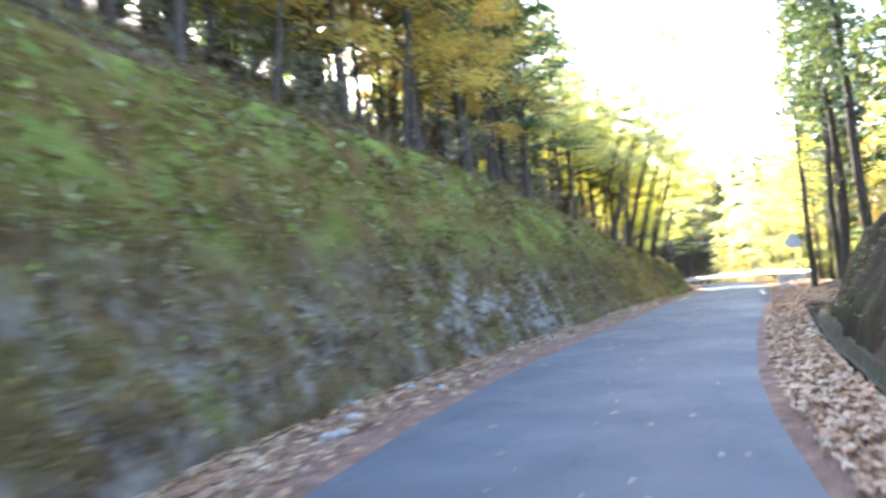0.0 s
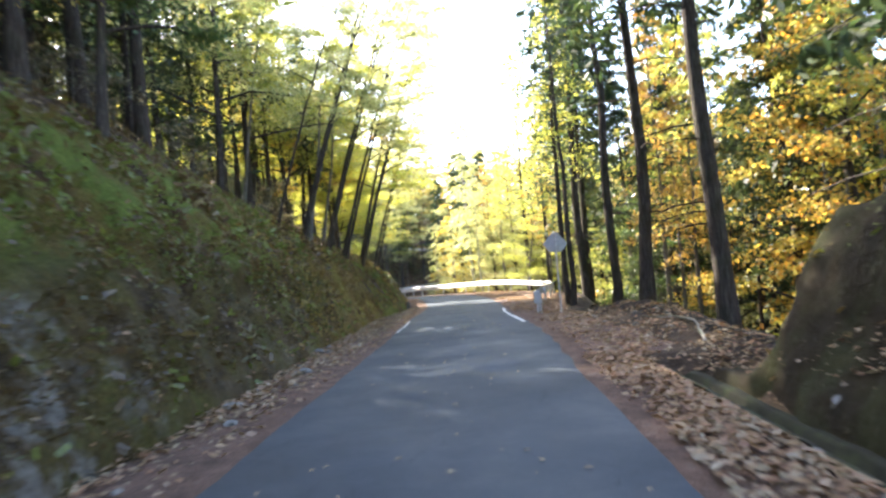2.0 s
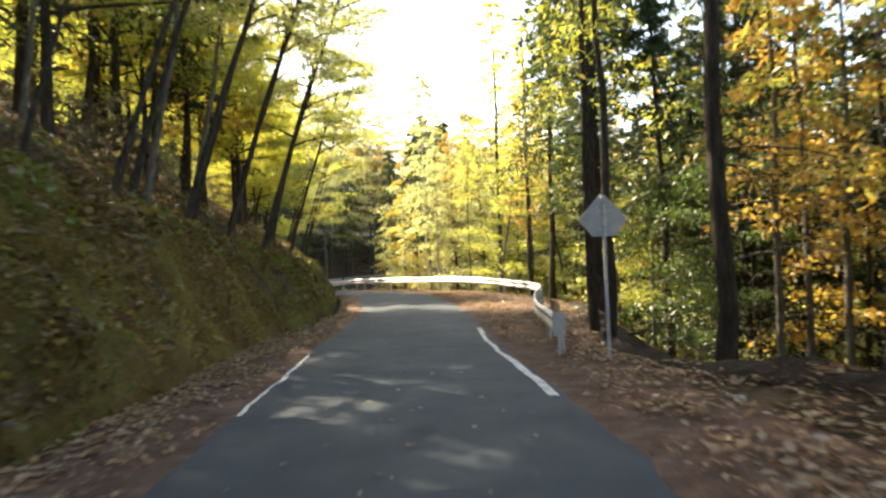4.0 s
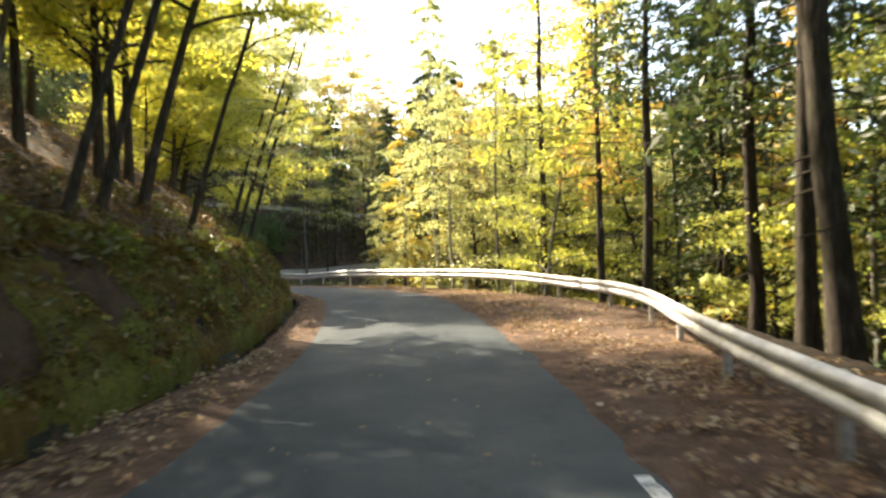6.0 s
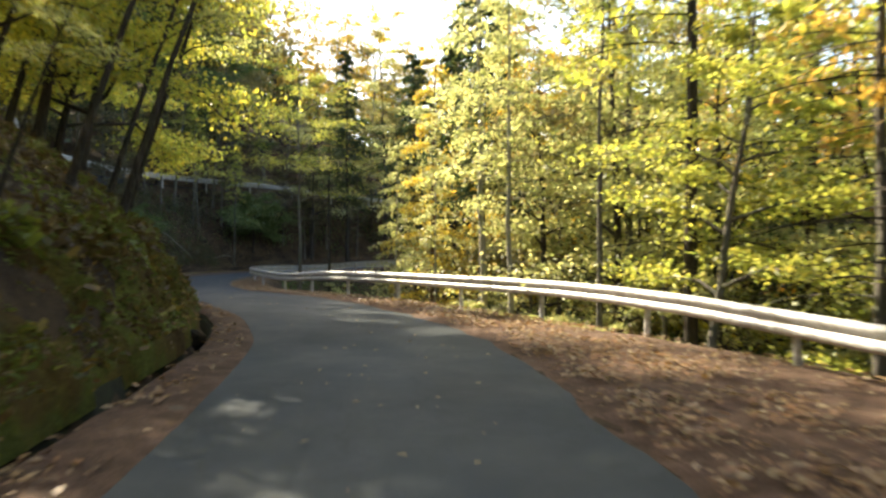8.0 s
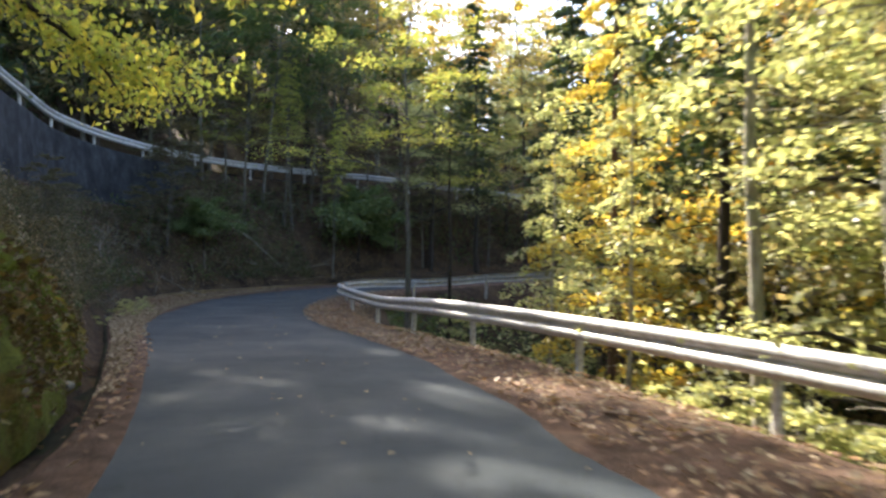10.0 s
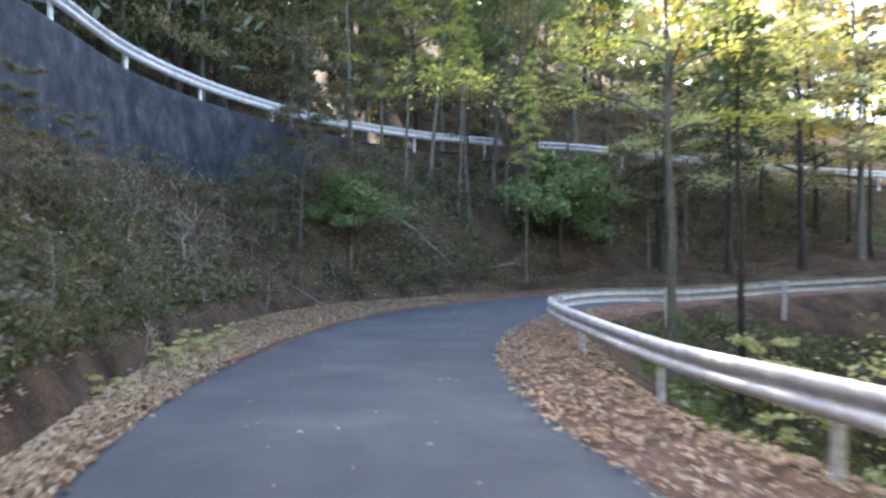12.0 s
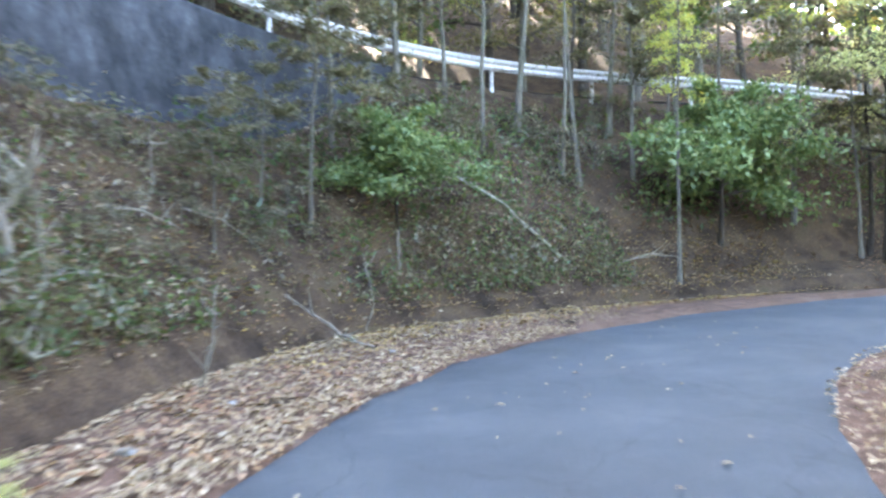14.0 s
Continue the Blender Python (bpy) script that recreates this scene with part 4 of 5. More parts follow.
kind("leaning_b", shape(broadleaf, "tree", 17, 10, 0.09, (0.24, 0.02), 0.48, 2.3, 11, 2600, 0.08, M_BARK_GREY, M_LIME), "leaning_tree", "thin grey-barked tree leaning from the bank, sparsely leaved")
kind("cedar_a", shape(conifer, "cedar", 8, 19, 0.20, 0.42, 2.6, 60, 5200, 0.16, M_BARK_DARK, M_CONIFER), "conifer_tree", "tall straight conifer with dark bark and dead lower stubs")
kind("cedar_b", shape(conifer, "cedar", 9, 17, 0.16, 0.28, 2.3, 60, 5600, 0.15, M_BARK_DARK, M_CONIFER), "conifer_tree", "conifer with a dark trunk and drooping green sprays")
kind("cedar_dense", shape(conifer, "cedar", 38, 18, 0.17, 0.10, 3.1, 84, 9000, 0.125, M_BARK_DARK, M_CONIFER), "conifer_tree", "dark dense conifer clothed with drooping sprays low down")
kind("larch_a", shape(conifer, "larch", 10, 18, 0.15, 0.38, 2.4, 46, 3200, 0.11, M_BARK_DARK, M_YELLOW, stubs=20), "larch_tree", "slender larch with thin level branches and golden needles")
kind("larch_b", shape(conifer, "larch", 12, 16, 0.12, 0.35, 2.0, 40, 2600, 0.11, M_BARK_GREY, M_ORANGE, stubs=20), "larch_tree", "slender larch with rusty needles on level branches")
kind("pole_a", shape(conifer, "tree", 13, 15, 0.10, 0.55, 1.6, 26, 1500, 0.11, M_BARK_GREY, M_LIME, stubs=16), "thin_tree", "thin bare-stemmed forest tree with a small crown")
kind("pole_b", shape(conifer, "tree", 14, 16, 0.13, 0.6, 1.8, 30, 1700, 0.12, M_BARK_DARK, M_CONIFER, stubs=16), "thin_tree", "thin dark-stemmed forest conifer")
kind("pale", shape(conifer, "tree", 15, 15, 0.11, 0.35, 2.2, 36, 4200, 0.075, M_BARK_PALE, M_SAGE, stubs=10, ratio=0.55), "pale_tree", "slim tree with pale sunlit bark beyond the rail")
kind("fir", shape(conifer, "fir", 16, 13, 0.17, 0.10, 2.2, 56, 9500, 0.06, M_BARK_DARK, M_YELLOW, stubs=4, ratio=0.6), "young_larch", "bushy tree with level tiers of bright yellow-green leaves")
kind("golden", shape(conifer, "golden", 46, 15, 0.19, 0.12, 3.1, 26, 9500, 0.06, M_BARK_RUST, M_GOLD, stubs=4, ratio=0.65), "golden_tree", "tall tree with wide level tiers of golden yellow leaves")
kind("bush", shape(broadleaf, "bush", 20, 2.3, 0.05, (0.05, 0.02), 0.34, 1.45, 22, 14000, 0.05, M_BARK_DARK, M_BUSH, 0.35, False, tight=0.8), "green_bush", "rounded green bush on a short dark stem", "bush")
kind("shrub", shape(broadleaf, "shrub", 21, 1.5, 0.025, (0.1, 0.05), 0.05, 1.1, 9, 3000, 0.030, M_BARK_GREY, M_DUSTY, 0.3, False), "shrub", "dusty olive shrub with pale dry leaves on the slope", "shrub", "slope shrubs")
kind("shrub_green", shape(broadleaf, "shrub", 22, 1.4, 0.025, (0.05, 0.1), 0.05, 1.1, 9, 2800, 0.031, M_BARK_GREY, M_OLIVE, 0.3, False), "shrub", "grey-green leafy shrub on the slope", "shrub", "slope shrubs")
kind("shrub_pale", shape(broadleaf, "shrub", 23, 1.6, 0.025, (0.05, 0.1), 0.1, 1.2, 10, 1800, 0.05, M_BARK_GREY, M_SAGE, 0.5), "shrub", "bright yellow-green shrub beyond the rail", "shrub")

kind("maple_over", shape(broadleaf, "maple", 31, 6.5, 0.13, (0.16, 0.03), 0.22, 4.3, 18, 18000, 0.062, M_BARK_DARK, M_YELLOW, 0.25, tight=0.72), "maple_tree", "spreading maple on the bank reaching over the road, yellow-green leaves")
kind("inner", shape(broadleaf, "tree", 32, 13.5, 0.13, (-0.02, 0.0), 0.42, 4.9, 14, 7000, 0.062, M_BARK_GREY, M_LIME, 0.7, tight=0.75), "broadleaf_tree", "grey-stemmed tree inside the bend with level lime-yellow branches")
kind("slope_tall", shape(broadleaf, "tree", 34, 14.5, 0.11, (0.06, -0.02), 0.48, 3.6, 18, 8500, 0.08, M_BARK_GREY, M_GREEN, 0.6), "broadleaf_tree", "tall thin-stemmed green tree on the slope below the wall")
kind("slope_tree", shape(broadleaf, "tree", 33, 9, 0.09, (0.03, -0.02), 0.35, 2.8, 14, 4200, 0.085, M_BARK_GREY, M_OLIVE, 0.6), "broadleaf_tree", "thin grey tree with dull olive leaves on the shaded slope")
# standing where they were found beside the road
for key, x, y, turn, size in (
        ("cedar_a", 16.9, 28.2, 20, 1.15), ("cedar_a", 18.5, 33.1, 140, 1.1), ("cedar_b", 23.1, 31.6, 40, 1.15), ("cedar_b", 15.7, 22.3, 250, 1.25), ("larch_a", 22.3, 43.6, 30, 0.95),
        ("cedar_a", 27.6, 50.0, 300, 1.3), ("cedar_a", 28.55, 51.45, 200, 1.1), ("cedar_b", 31.0, 54.8, 140, 1.2), ("larch_a", 33.0, 63.2, 10, 0.98), ("cedar_a", 32.15, 59.9, 190, 0.9),
        ("cedar_dense", 36.9, 54.2, 0, 1.0), ("cedar_b", 35.75, 60.3, 60, 0.95), ("pole_b", 35.2, 59.6, 10, 0.9), ("pole_b", 36.8, 63.5, 0, 0.95), ("orange_a", 35.0, 49.6, 0, 0.9),
        ("cedar_dense", 33.6, 50.9, 70, 0.9), ("cedar_dense", 39.0, 57.6, 20, 1.05), ("cedar_dense", 42.0, 53.5, 130, 1.1), ("sage_b", 32.0, 45.0, 200, 0.95), ("cedar_dense", 37.5, 48.0, 250, 1.1),
        ("cedar_dense", 41.0, 62.6, 300, 1.0), ("cedar_dense", 44.5, 66.8, 20, 1.1), ("cedar_dense", 45.0, 59.0, 90, 1.15), ("amber_tall", 29.5, 41.0, 45, 0.8), ("lime_b", 38.0, 66.5, 10, 1.0), ("lime_b", 33.9, 56.6, 80, 0.6),
        ("larch_b", 33.6, 64.0, 70, 1.0), ("pole_b", 39.0, 62.8, 100, 1.05), ("pole_a", 33.4, 71.5, 40, 0.95),
        ("larch_a", 34.95, 69.8, 0, 1.3), ("sage_b", 36.4, 74.5, 50, 1.2), ("larch_a", 39.5, 70.2, 100, 1.4), ("sage_b", 41.0, 77.0, 170, 1.4), ("sage_a", 37.8, 80.6, 220, 1.4), ("sage_b", 35.9, 78.2, 20, 1.05), ("pale", 33.25, 76.0, 0, 0.95), ("pale", 34.33, 80.0, 60, 1.35), ("pale", 34.2, 84.55, 180, 0.7), ("cedar_a", 35.95, 83.1, 10, 1.0), ("golden", 35.85, 88.6, 0, 1.1), ("pale", 33.9, 88.9, 220, 0.7),
        ("inner", 31.34, 98.3, 0, 1.0), ("pole_b", 33.3, 99.4, 90, 0.8)):
    plant(key, x, y, turn, size)
plant("lime_a", 33.2, 67.6, 95, 1.0, tilt=(8, -4), label="slim dark-stemmed tree leaning beyond the rail with yellow-green leaves")
plant("sage_a", 36.0, 72.0, 10, 0.95)
# leaning trees on top of the bank
# of the yellow_b, the last three are added to shade road and rail
for key, x, y, turn, size in (("leaning", 17.5, 60.5, 0, 1.2), ("leaning", 19.3, 73.8, -6, 1.3), ("leaning_b", 13.2, 52.4, 0, 1.1), ("leaning_b", 11.6, 48.0, 12, 1.1), ("leaning_b", 14.3, 60.9, -20, 1.3),
                              ("yellow_a", 16.6, 62.8, 80, 1.1), ("yellow_a", 17.0, 64.6, 200, 1.05), ("yellow_b", 16.6, 64.0, 10, 0.95), ("leaning", 19.4, 76.8, -15, 0.85), ("yellow_a", 18.2, 72.0, 40, 0.9), ("maple_over", 20.1, 80.0, 0, 1.05), ("maple_over", 20.9, 78.4, 25, 1.15), ("yellow_b", 17.4, 66.0, 120, 1.0), ("yellow_b", 14.6, 68.6, 200, 0.85), ("yellow_b", 13.0, 64.5, 90, 0.9), ("maple_over", 19.3, 73.2, 70, 0.9), ("maple_over", 20.0, 77.3, -20, 1.2), ("cedar_b", 13.6, 56.2, 10, 0.75)):
    plant(key, x, y, turn, size)
# thin stems fanning out from the crest, and amber maples farther back
for s0, out, turn, size in ((43.0, 0.7, -30, 0.85), (46.0, 0.4, -12, 1.15), (48.5, 1.0, -26, 1.3), (50.2, 0.3, -18, 1.25), (52.0, 0.8, -34, 1.4), (53.6, 0.3, -15, 1.2), (55.4, 0.9, -25, 1.4), (57.5, 0.5, -20, 1.2), (59.5, 1.0, -32, 1.35)):
    q = at(np.array([s0]), -(HALF + toe(s0) + 0.55 * bank_height(s0) + out))[0]
    plant("leaning_c", q[0], q[1], turn, size)
for s0, out, turn, size in ((15.0, 1.2, 10, 1.0), (20.5, 0.9, -30, 1.0), (25.5, 1.4, 20, 0.95), (31.0, 0.9, -10, 0.95), (36.5, 1.3, -25, 1.0)):
    q = at(np.array([s0]), -(HALF + toe(s0) + 0.55 * bank_height(s0) + out))[0]
    plant("amber_a" if s0 < 30 else "green_a", q[0], q[1], turn, size)
for s0, out, turn, size in ((65.0, 0.8, -22, 1.05), (68.0, 1.6, -15, 1.15), (70.5, 0.5, -12, 1.1), (74.0, 0.8, -5, 1.0), (77.0, 0.4, 4, 1.1), (80.0, 0.9, 8, 1.0), (83.0, 0.5, 10, 1.1)):
    q = at(np.array([s0]), -(HALF + toe(s0) + 0.55 * bank_height(s0) + out))[0]
    plant("leaning_c", q[0], q[1], turn, size)
# short conifers added to keep the sun off the slope above the bank
for x, y, a, k in ((12.4, 75.6, 40, 0.4), (14.2, 77.6, 80, 0.42), (11.0, 78.4, 130, 0.5), (14.6, 82.4, 170, 0.6), (10.2, 82.8, 300, 0.6)):
    plant("cedar_dense", x, y, a, k)
for x, y, a, k in ((9.3, 49.6, 0, 1.15), (11.2, 55.6, 110, 1.15), (7.6, 45.4, 220, 1.05), (12.6, 59.4, 300, 1.0)):
    plant("sage_b", x, y, a, k)
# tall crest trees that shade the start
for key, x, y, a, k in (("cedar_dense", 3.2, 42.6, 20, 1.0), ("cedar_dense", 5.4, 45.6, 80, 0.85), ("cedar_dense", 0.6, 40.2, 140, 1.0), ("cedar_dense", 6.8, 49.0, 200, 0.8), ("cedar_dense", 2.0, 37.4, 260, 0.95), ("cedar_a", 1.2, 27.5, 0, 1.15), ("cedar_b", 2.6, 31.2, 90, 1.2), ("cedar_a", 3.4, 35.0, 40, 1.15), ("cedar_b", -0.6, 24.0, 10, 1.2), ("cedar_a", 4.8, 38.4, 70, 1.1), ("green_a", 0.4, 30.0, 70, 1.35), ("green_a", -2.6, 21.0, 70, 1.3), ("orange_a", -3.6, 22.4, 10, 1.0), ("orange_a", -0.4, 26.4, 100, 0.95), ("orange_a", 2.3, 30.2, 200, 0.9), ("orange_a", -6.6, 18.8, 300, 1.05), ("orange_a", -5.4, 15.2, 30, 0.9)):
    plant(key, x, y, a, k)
# hill ahead
plant("bush", 30.9, 114.0, 0, 1.75)
plant("bush", 22.2, 108.5, 130, 1.1, label="small bright green sapling with a bushy head on the slope")
plant("inner", 24.0, 112.4, 200, 0.62, label="slender tree with lime-yellow sprays below the upper road")
for x, y, a, k in ((22.9, 113.0, 160, 0.8), (28.6, 115.2, 280, 0.85), (33.5, 115.4, 10, 0.9), (37.5, 116.8, 80, 0.9), (20.6, 106.9, 60, 0.62), (20.4, 109.6, 250, 0.8), (30.2, 116.4, 120, 0.8), (35.2, 114.8, 190, 0.75)):
    plant("slope_tree", x, y, a, k)
for x, y, a, k in ((19.6, 104.4, 300, 0.34), (19.9, 105.9, 10, 0.4), (18.9, 95.0, 170, 0.28), (21.4, 109.0, 30, 0.45), (19.2, 92.4, 60, 0.3)):
    plant("slope_tree", x, y, a, k, label="low spreading sapling with dull olive leaves on the slope")
for key, x, y, a, k in (("cedar_b", 38.5, 113.6, 0, 1.05), ("sage_b", 42.2, 114.6, 60, 1.2), ("dun_tall", 45.6, 116.0, 120, 1.2), ("sage_b", 35.6, 114.0, 180, 1.0), ("amber_tall", 49.0, 115.6, 240, 1.2)):
    plant(key, x, y, a, k)
plant("pole_a", 26.3, 113.6, 0, 0.72)
plant("pole_a", 26.8, 113.8, 120, 0.75, tilt=(0, 5))

# scattered woods, kept off the road
def clear_of_road(x, y, lim_left, lim_right):
    i, d = nearest(np.array([x]), np.array([y]), LINE, TAN)
    j, q = nearest(np.array([x]), np.array([y]), UPPER, UTAN)
    d, q = d[0], q[0]
    return d < -lim_left - HALF or d > lim_right + HALF, (q > 0.9 or q < -5.2)


def woods(n, x0, x1, y0, y1, keys, gap, seed, lim_left=5.0, lim_right=8.0, sizes=(0.8, 1.15)):
    rng = np.random.default_rng(seed)
    put, tries = [], 0
    while len(put) < n and tries < n * 40:
        tries += 1
        x, y = rng.uniform(x0, x1), rng.uniform(y0, y1)
        a, b = clear_of_road(x, y, lim_left, lim_right)
        if not (a and b) or any((x - px) ** 2 + (y - py) ** 2 < gap * gap for px, py in put):
            continue
        put.append((x, y))
        i, d = nearest(np.array([x]), np.array([y]), LINE, TAN)
        low = keys[0].startswith("shrub")
        deep = "_deep" if d[0] < (-7.5 if low else -9.5) or d[0] > (8 if low else 12.5) else ""
        plant(keys[rng.integers(len(keys))] + deep, x, y, rng.uniform(0, 360), rng.uniform(*sizes))


# uphill side, first stretch and middle
woods(58, -18, 3, -4, 50, ["cedar_b", "green_a", "pole_b", "cedar_dense", "green_a", "cedar_a", "cedar_b", "orange_a"], 1.7, 101, 6.6)
woods(12, -14, 0, 8, 34, ["cedar_dense", "orange_a", "green_a", "orange_a"], 2.2, 123, 8.0, 60, (0.8, 1.1))
woods(10, 8, 15, 40, 62, ["pole_b", "yellow_b", "yellow_b", "lime_b", "leaning_b", "yellow_a", "orange_a"], 1.9, 102, 6.8)
woods(15, -3, 8.5, 34, 58, ["lime_b", "cedar_dense", "cedar_b", "sage_b", "cedar_b"], 2.0, 124, 6.6, 60, (0.9, 1.15))
woods(11, -8, 11, 60, 90, ["lime_b", "yellow_b", "yellow_b", "lime_b"], 2.6, 103, 6.6, 60, (0.9, 1.2))
# valley side
woods(24, 15, 36, 10, 36, ["amber_tall", "larch_b", "orange_a", "pole_b", "amber_tall", "yellow_b"], 2.2, 104, 5, 6.0)
woods(14, 25, 38, 30, 52, ["cedar_dense", "cedar_b", "sage_a", "green_a", "cedar_a", "lime_a"], 2.2, 126, 60, 7.0, (0.85, 1.15))
woods(9, 22, 31, 24, 50, ["pole_b", "pole_a", "pole_a", "larch_b"], 1.6, 127, 60, 7.0, (0.8, 1.2))
for key, x, y, a, k in (("cedar_dense", 29.2, 44.4, 10, 1.0), ("cedar_dense", 31.6, 47.4, 200, 0.95), ("pole_b", 20.8, 37.9, 30, 1.5), ("pole_b", 21.5, 42.0, 60, 1.0)):
    plant(key, x, y, a, k)
woods(26, 28, 46, 36, 74, ["cedar_b", "sage_b", "cedar_a", "green_a", "lime_a"], 2.2, 115, 5, 8.0)
woods(34, 38, 62, 40, 84, ["sage_b", "sage_a", "yellow_b", "larch_a", "cedar_b", "sage_b", "sage_b"], 2.6, 105, 5, 8.0)
woods(24, 40, 64, 82, 104, ["green_a", "dun_tall", "amber_tall", "cedar_b", "dun_tall"], 2.4, 106, 5, 8, (1.1, 1.5))
woods(28, 34, 52, 12, 60, ["larch_b", "yellow_b", "lime_b", "larch_a", "orange_a"], 2.4, 116, 5, 9.0, (1.1, 1.5))
woods(8, 20, 28, 30, 56, ["pole_b", "pole_a", "larch_b"], 1.5, 117, 60, 5.0, (0.9, 1.15))
woods(22, 39, 54, 70, 98, ["sage_b", "sage_a", "cedar_b", "amber_tall", "green_a", "dun_tall"], 2.6, 118, 5, 9.5, (1.0, 1.4))
# tall trees on the slope under the upper road
for key, x, y, a, k in (("slope_tall", 21.6, 112.4, 140, 0.9), ("slope_tall", 25.0, 114.2, 10, 0.95), ("slope_tall", 28.0, 116.2, 60, 0.9)):
    plant(key, x, y, a, k)
# the crest behind the upper road, its tops about level; conifers added to shade the road below
for key, x, y, a in (("cedar_dense", 9.6, 103.0, 0), ("cedar_a", 11.6, 106.0, 40), ("cedar_dense", 12.7, 108.6, 90), ("cedar_dense", 14.2, 111.8, 130), ("cedar_a", 15.6, 113.4, 10), ("cedar_dense", 11.0, 111.5, 250),
                     ("cedar_b", 13.4, 115.2, 300), ("cedar_dense", 15.2, 119.2, 20), ("cedar_b", 9.2, 107.6, 60), ("cedar_dense", 12.4, 101.6, 110), ("cedar_dense", 13.0, 105.0, 170)):
    plant(key + "_deep", x, y, a, (37.5 - zat(x, y)) / 18.5)
for x, y, a, k in ((11.6, 96.0, 0, 0.8), (11.4, 100.6, 70, 0.85), (12.2, 104.2, 150, 0.9), (13.8, 107.6, 210, 0.85), (15.6, 111.0, 280, 0.9), (18.2, 115.4, 30, 0.9), (21.4, 118.8, 100, 0.9), (25.4, 121.4, 190, 0.9), (30.0, 123.4, 260, 0.95)):
    plant("dun_tall", x, y, a, k)
woods(9, 0, 9, 110, 132, ["cedar_a", "cedar_b", "green_a"], 2.2, 119, 6, 60, (0.85, 1.05))
woods(5, 2, 9, 62, 80, ["yellow_b", "lime_b", "yellow_b"], 1.8, 120, 8.0, 60, (1.0, 1.2))
# hill ahead, below and above the upper road
woods(9, 25, 48, 110, 122, ["pole_a", "pole_b", "pole_b", "pole_a"], 2.0, 107, 3.0, 30, (0.55, 0.8))
woods(54, -2, 34, 118, 146, ["cedar_b", "dun_tall", "dun_tall", "amber_tall", "cedar_a", "green_a", "dun_tall"], 1.9, 108, 6, 60, (1.15, 1.5))
woods(30, 35, 62, 119, 140, ["dun_tall", "lime_b", "amber_tall", "larch_b", "dun_tall", "green_a"], 2.1, 122, 6, 60, (0.9, 1.3))
# tall golden and rusty trees in the hollow inside the bend
for key, x, y, a, k in (("sage_b", 38.6, 92.0, 0, 1.35), ("larch_b", 40.5, 88.2, 70, 1.4), ("cedar_b", 42.6, 94.6, 140, 1.4), ("sage_b", 41.5, 82.5, 100, 1.4), ("cedar_a", 38.4, 97.2, 40, 1.0), ("cedar_b", 40.8, 98.6, 160, 1.15), ("cedar_a", 42.6, 100.8, 280, 1.1), ("dun_tall", 45.0, 88.6, 220, 1.5), ("dun_tall", 47.2, 94.0, 20, 1.5), ("sage_b", 39.6, 77.2, 310, 1.3), ("larch_b", 44.6, 79.0, 80, 1.45), ("sage_b", 43.2, 72.8, 160, 1.4), ("larch_a", 48.6, 84.6, 0, 1.5)):
    plant(key, x, y, a, k)
woods(16, -8, 12, 96, 122, ["green_a", "cedar_b", "lime_a", "green_a"], 2.0, 109, 6, 60)
# low growth
woods(28, 15, 22.8, 84, 97, ["shrub", "shrub_green", "shrub", "shrub"], 0.85, 110, 2.0, 60, (0.4, 0.8))
woods(24, 14, 20.5, 97, 109, ["shrub", "shrub_green", "shrub"], 1.1, 125, 4.4, 60, (0.35, 0.7))
for x, y, a, k in ((21.35, 93.3, 0, 0.32), (21.7, 94.7, 80, 0.28), (21.1, 92.0, 160, 0.35), (20.9, 95.6, 240, 0.35), (21.3, 96.6, 30, 0.3)):
    plant("shrub_pale", x, y, a, k, label="low yellow-green weed clump beside the gutter")
woods(30, 32, 40, 66, 100, ["shrub_pale", "shrub_green", "shrub_pale"], 1.2, 111, 5, 4.6, (0.6, 1.3))
for x, y, a, k in ((33.0, 70.4, 0, 0.8), (33.6, 72.6, 60, 1.0), (32.9, 74.6, 130, 0.75), (33.8, 77.2, 200, 1.05), (32.5, 78.6, 260, 0.7), (33.2, 80.9, 310, 0.85), (34.4, 75.4, 30, 1.2), (34.6, 70.6, 90, 1.2)):
    plant("shrub_pale", x, y, a, k)
woods(40, 20, 48, 109, 121, ["shrub", "shrub_green", "shrub_green"], 1.1, 112, 6.4, 60, (0.5, 1.1))
woods(18, 8, 19, 48, 82, ["shrub_green", "shrub", "shrub_green"], 1.2, 121, 5.6, 60, (0.6, 1.2))
woods(46, -8, 12, 4, 58, ["shrub_green", "shrub", "shrub_green"], 1.4, 113, 5.6, 60, (0.7, 1.5))
woods(26, 16, 34, 22, 62, ["shrub_pale", "shrub_green", "shrub"], 1.5, 114, 60, 5.2, (0.7, 1.4))

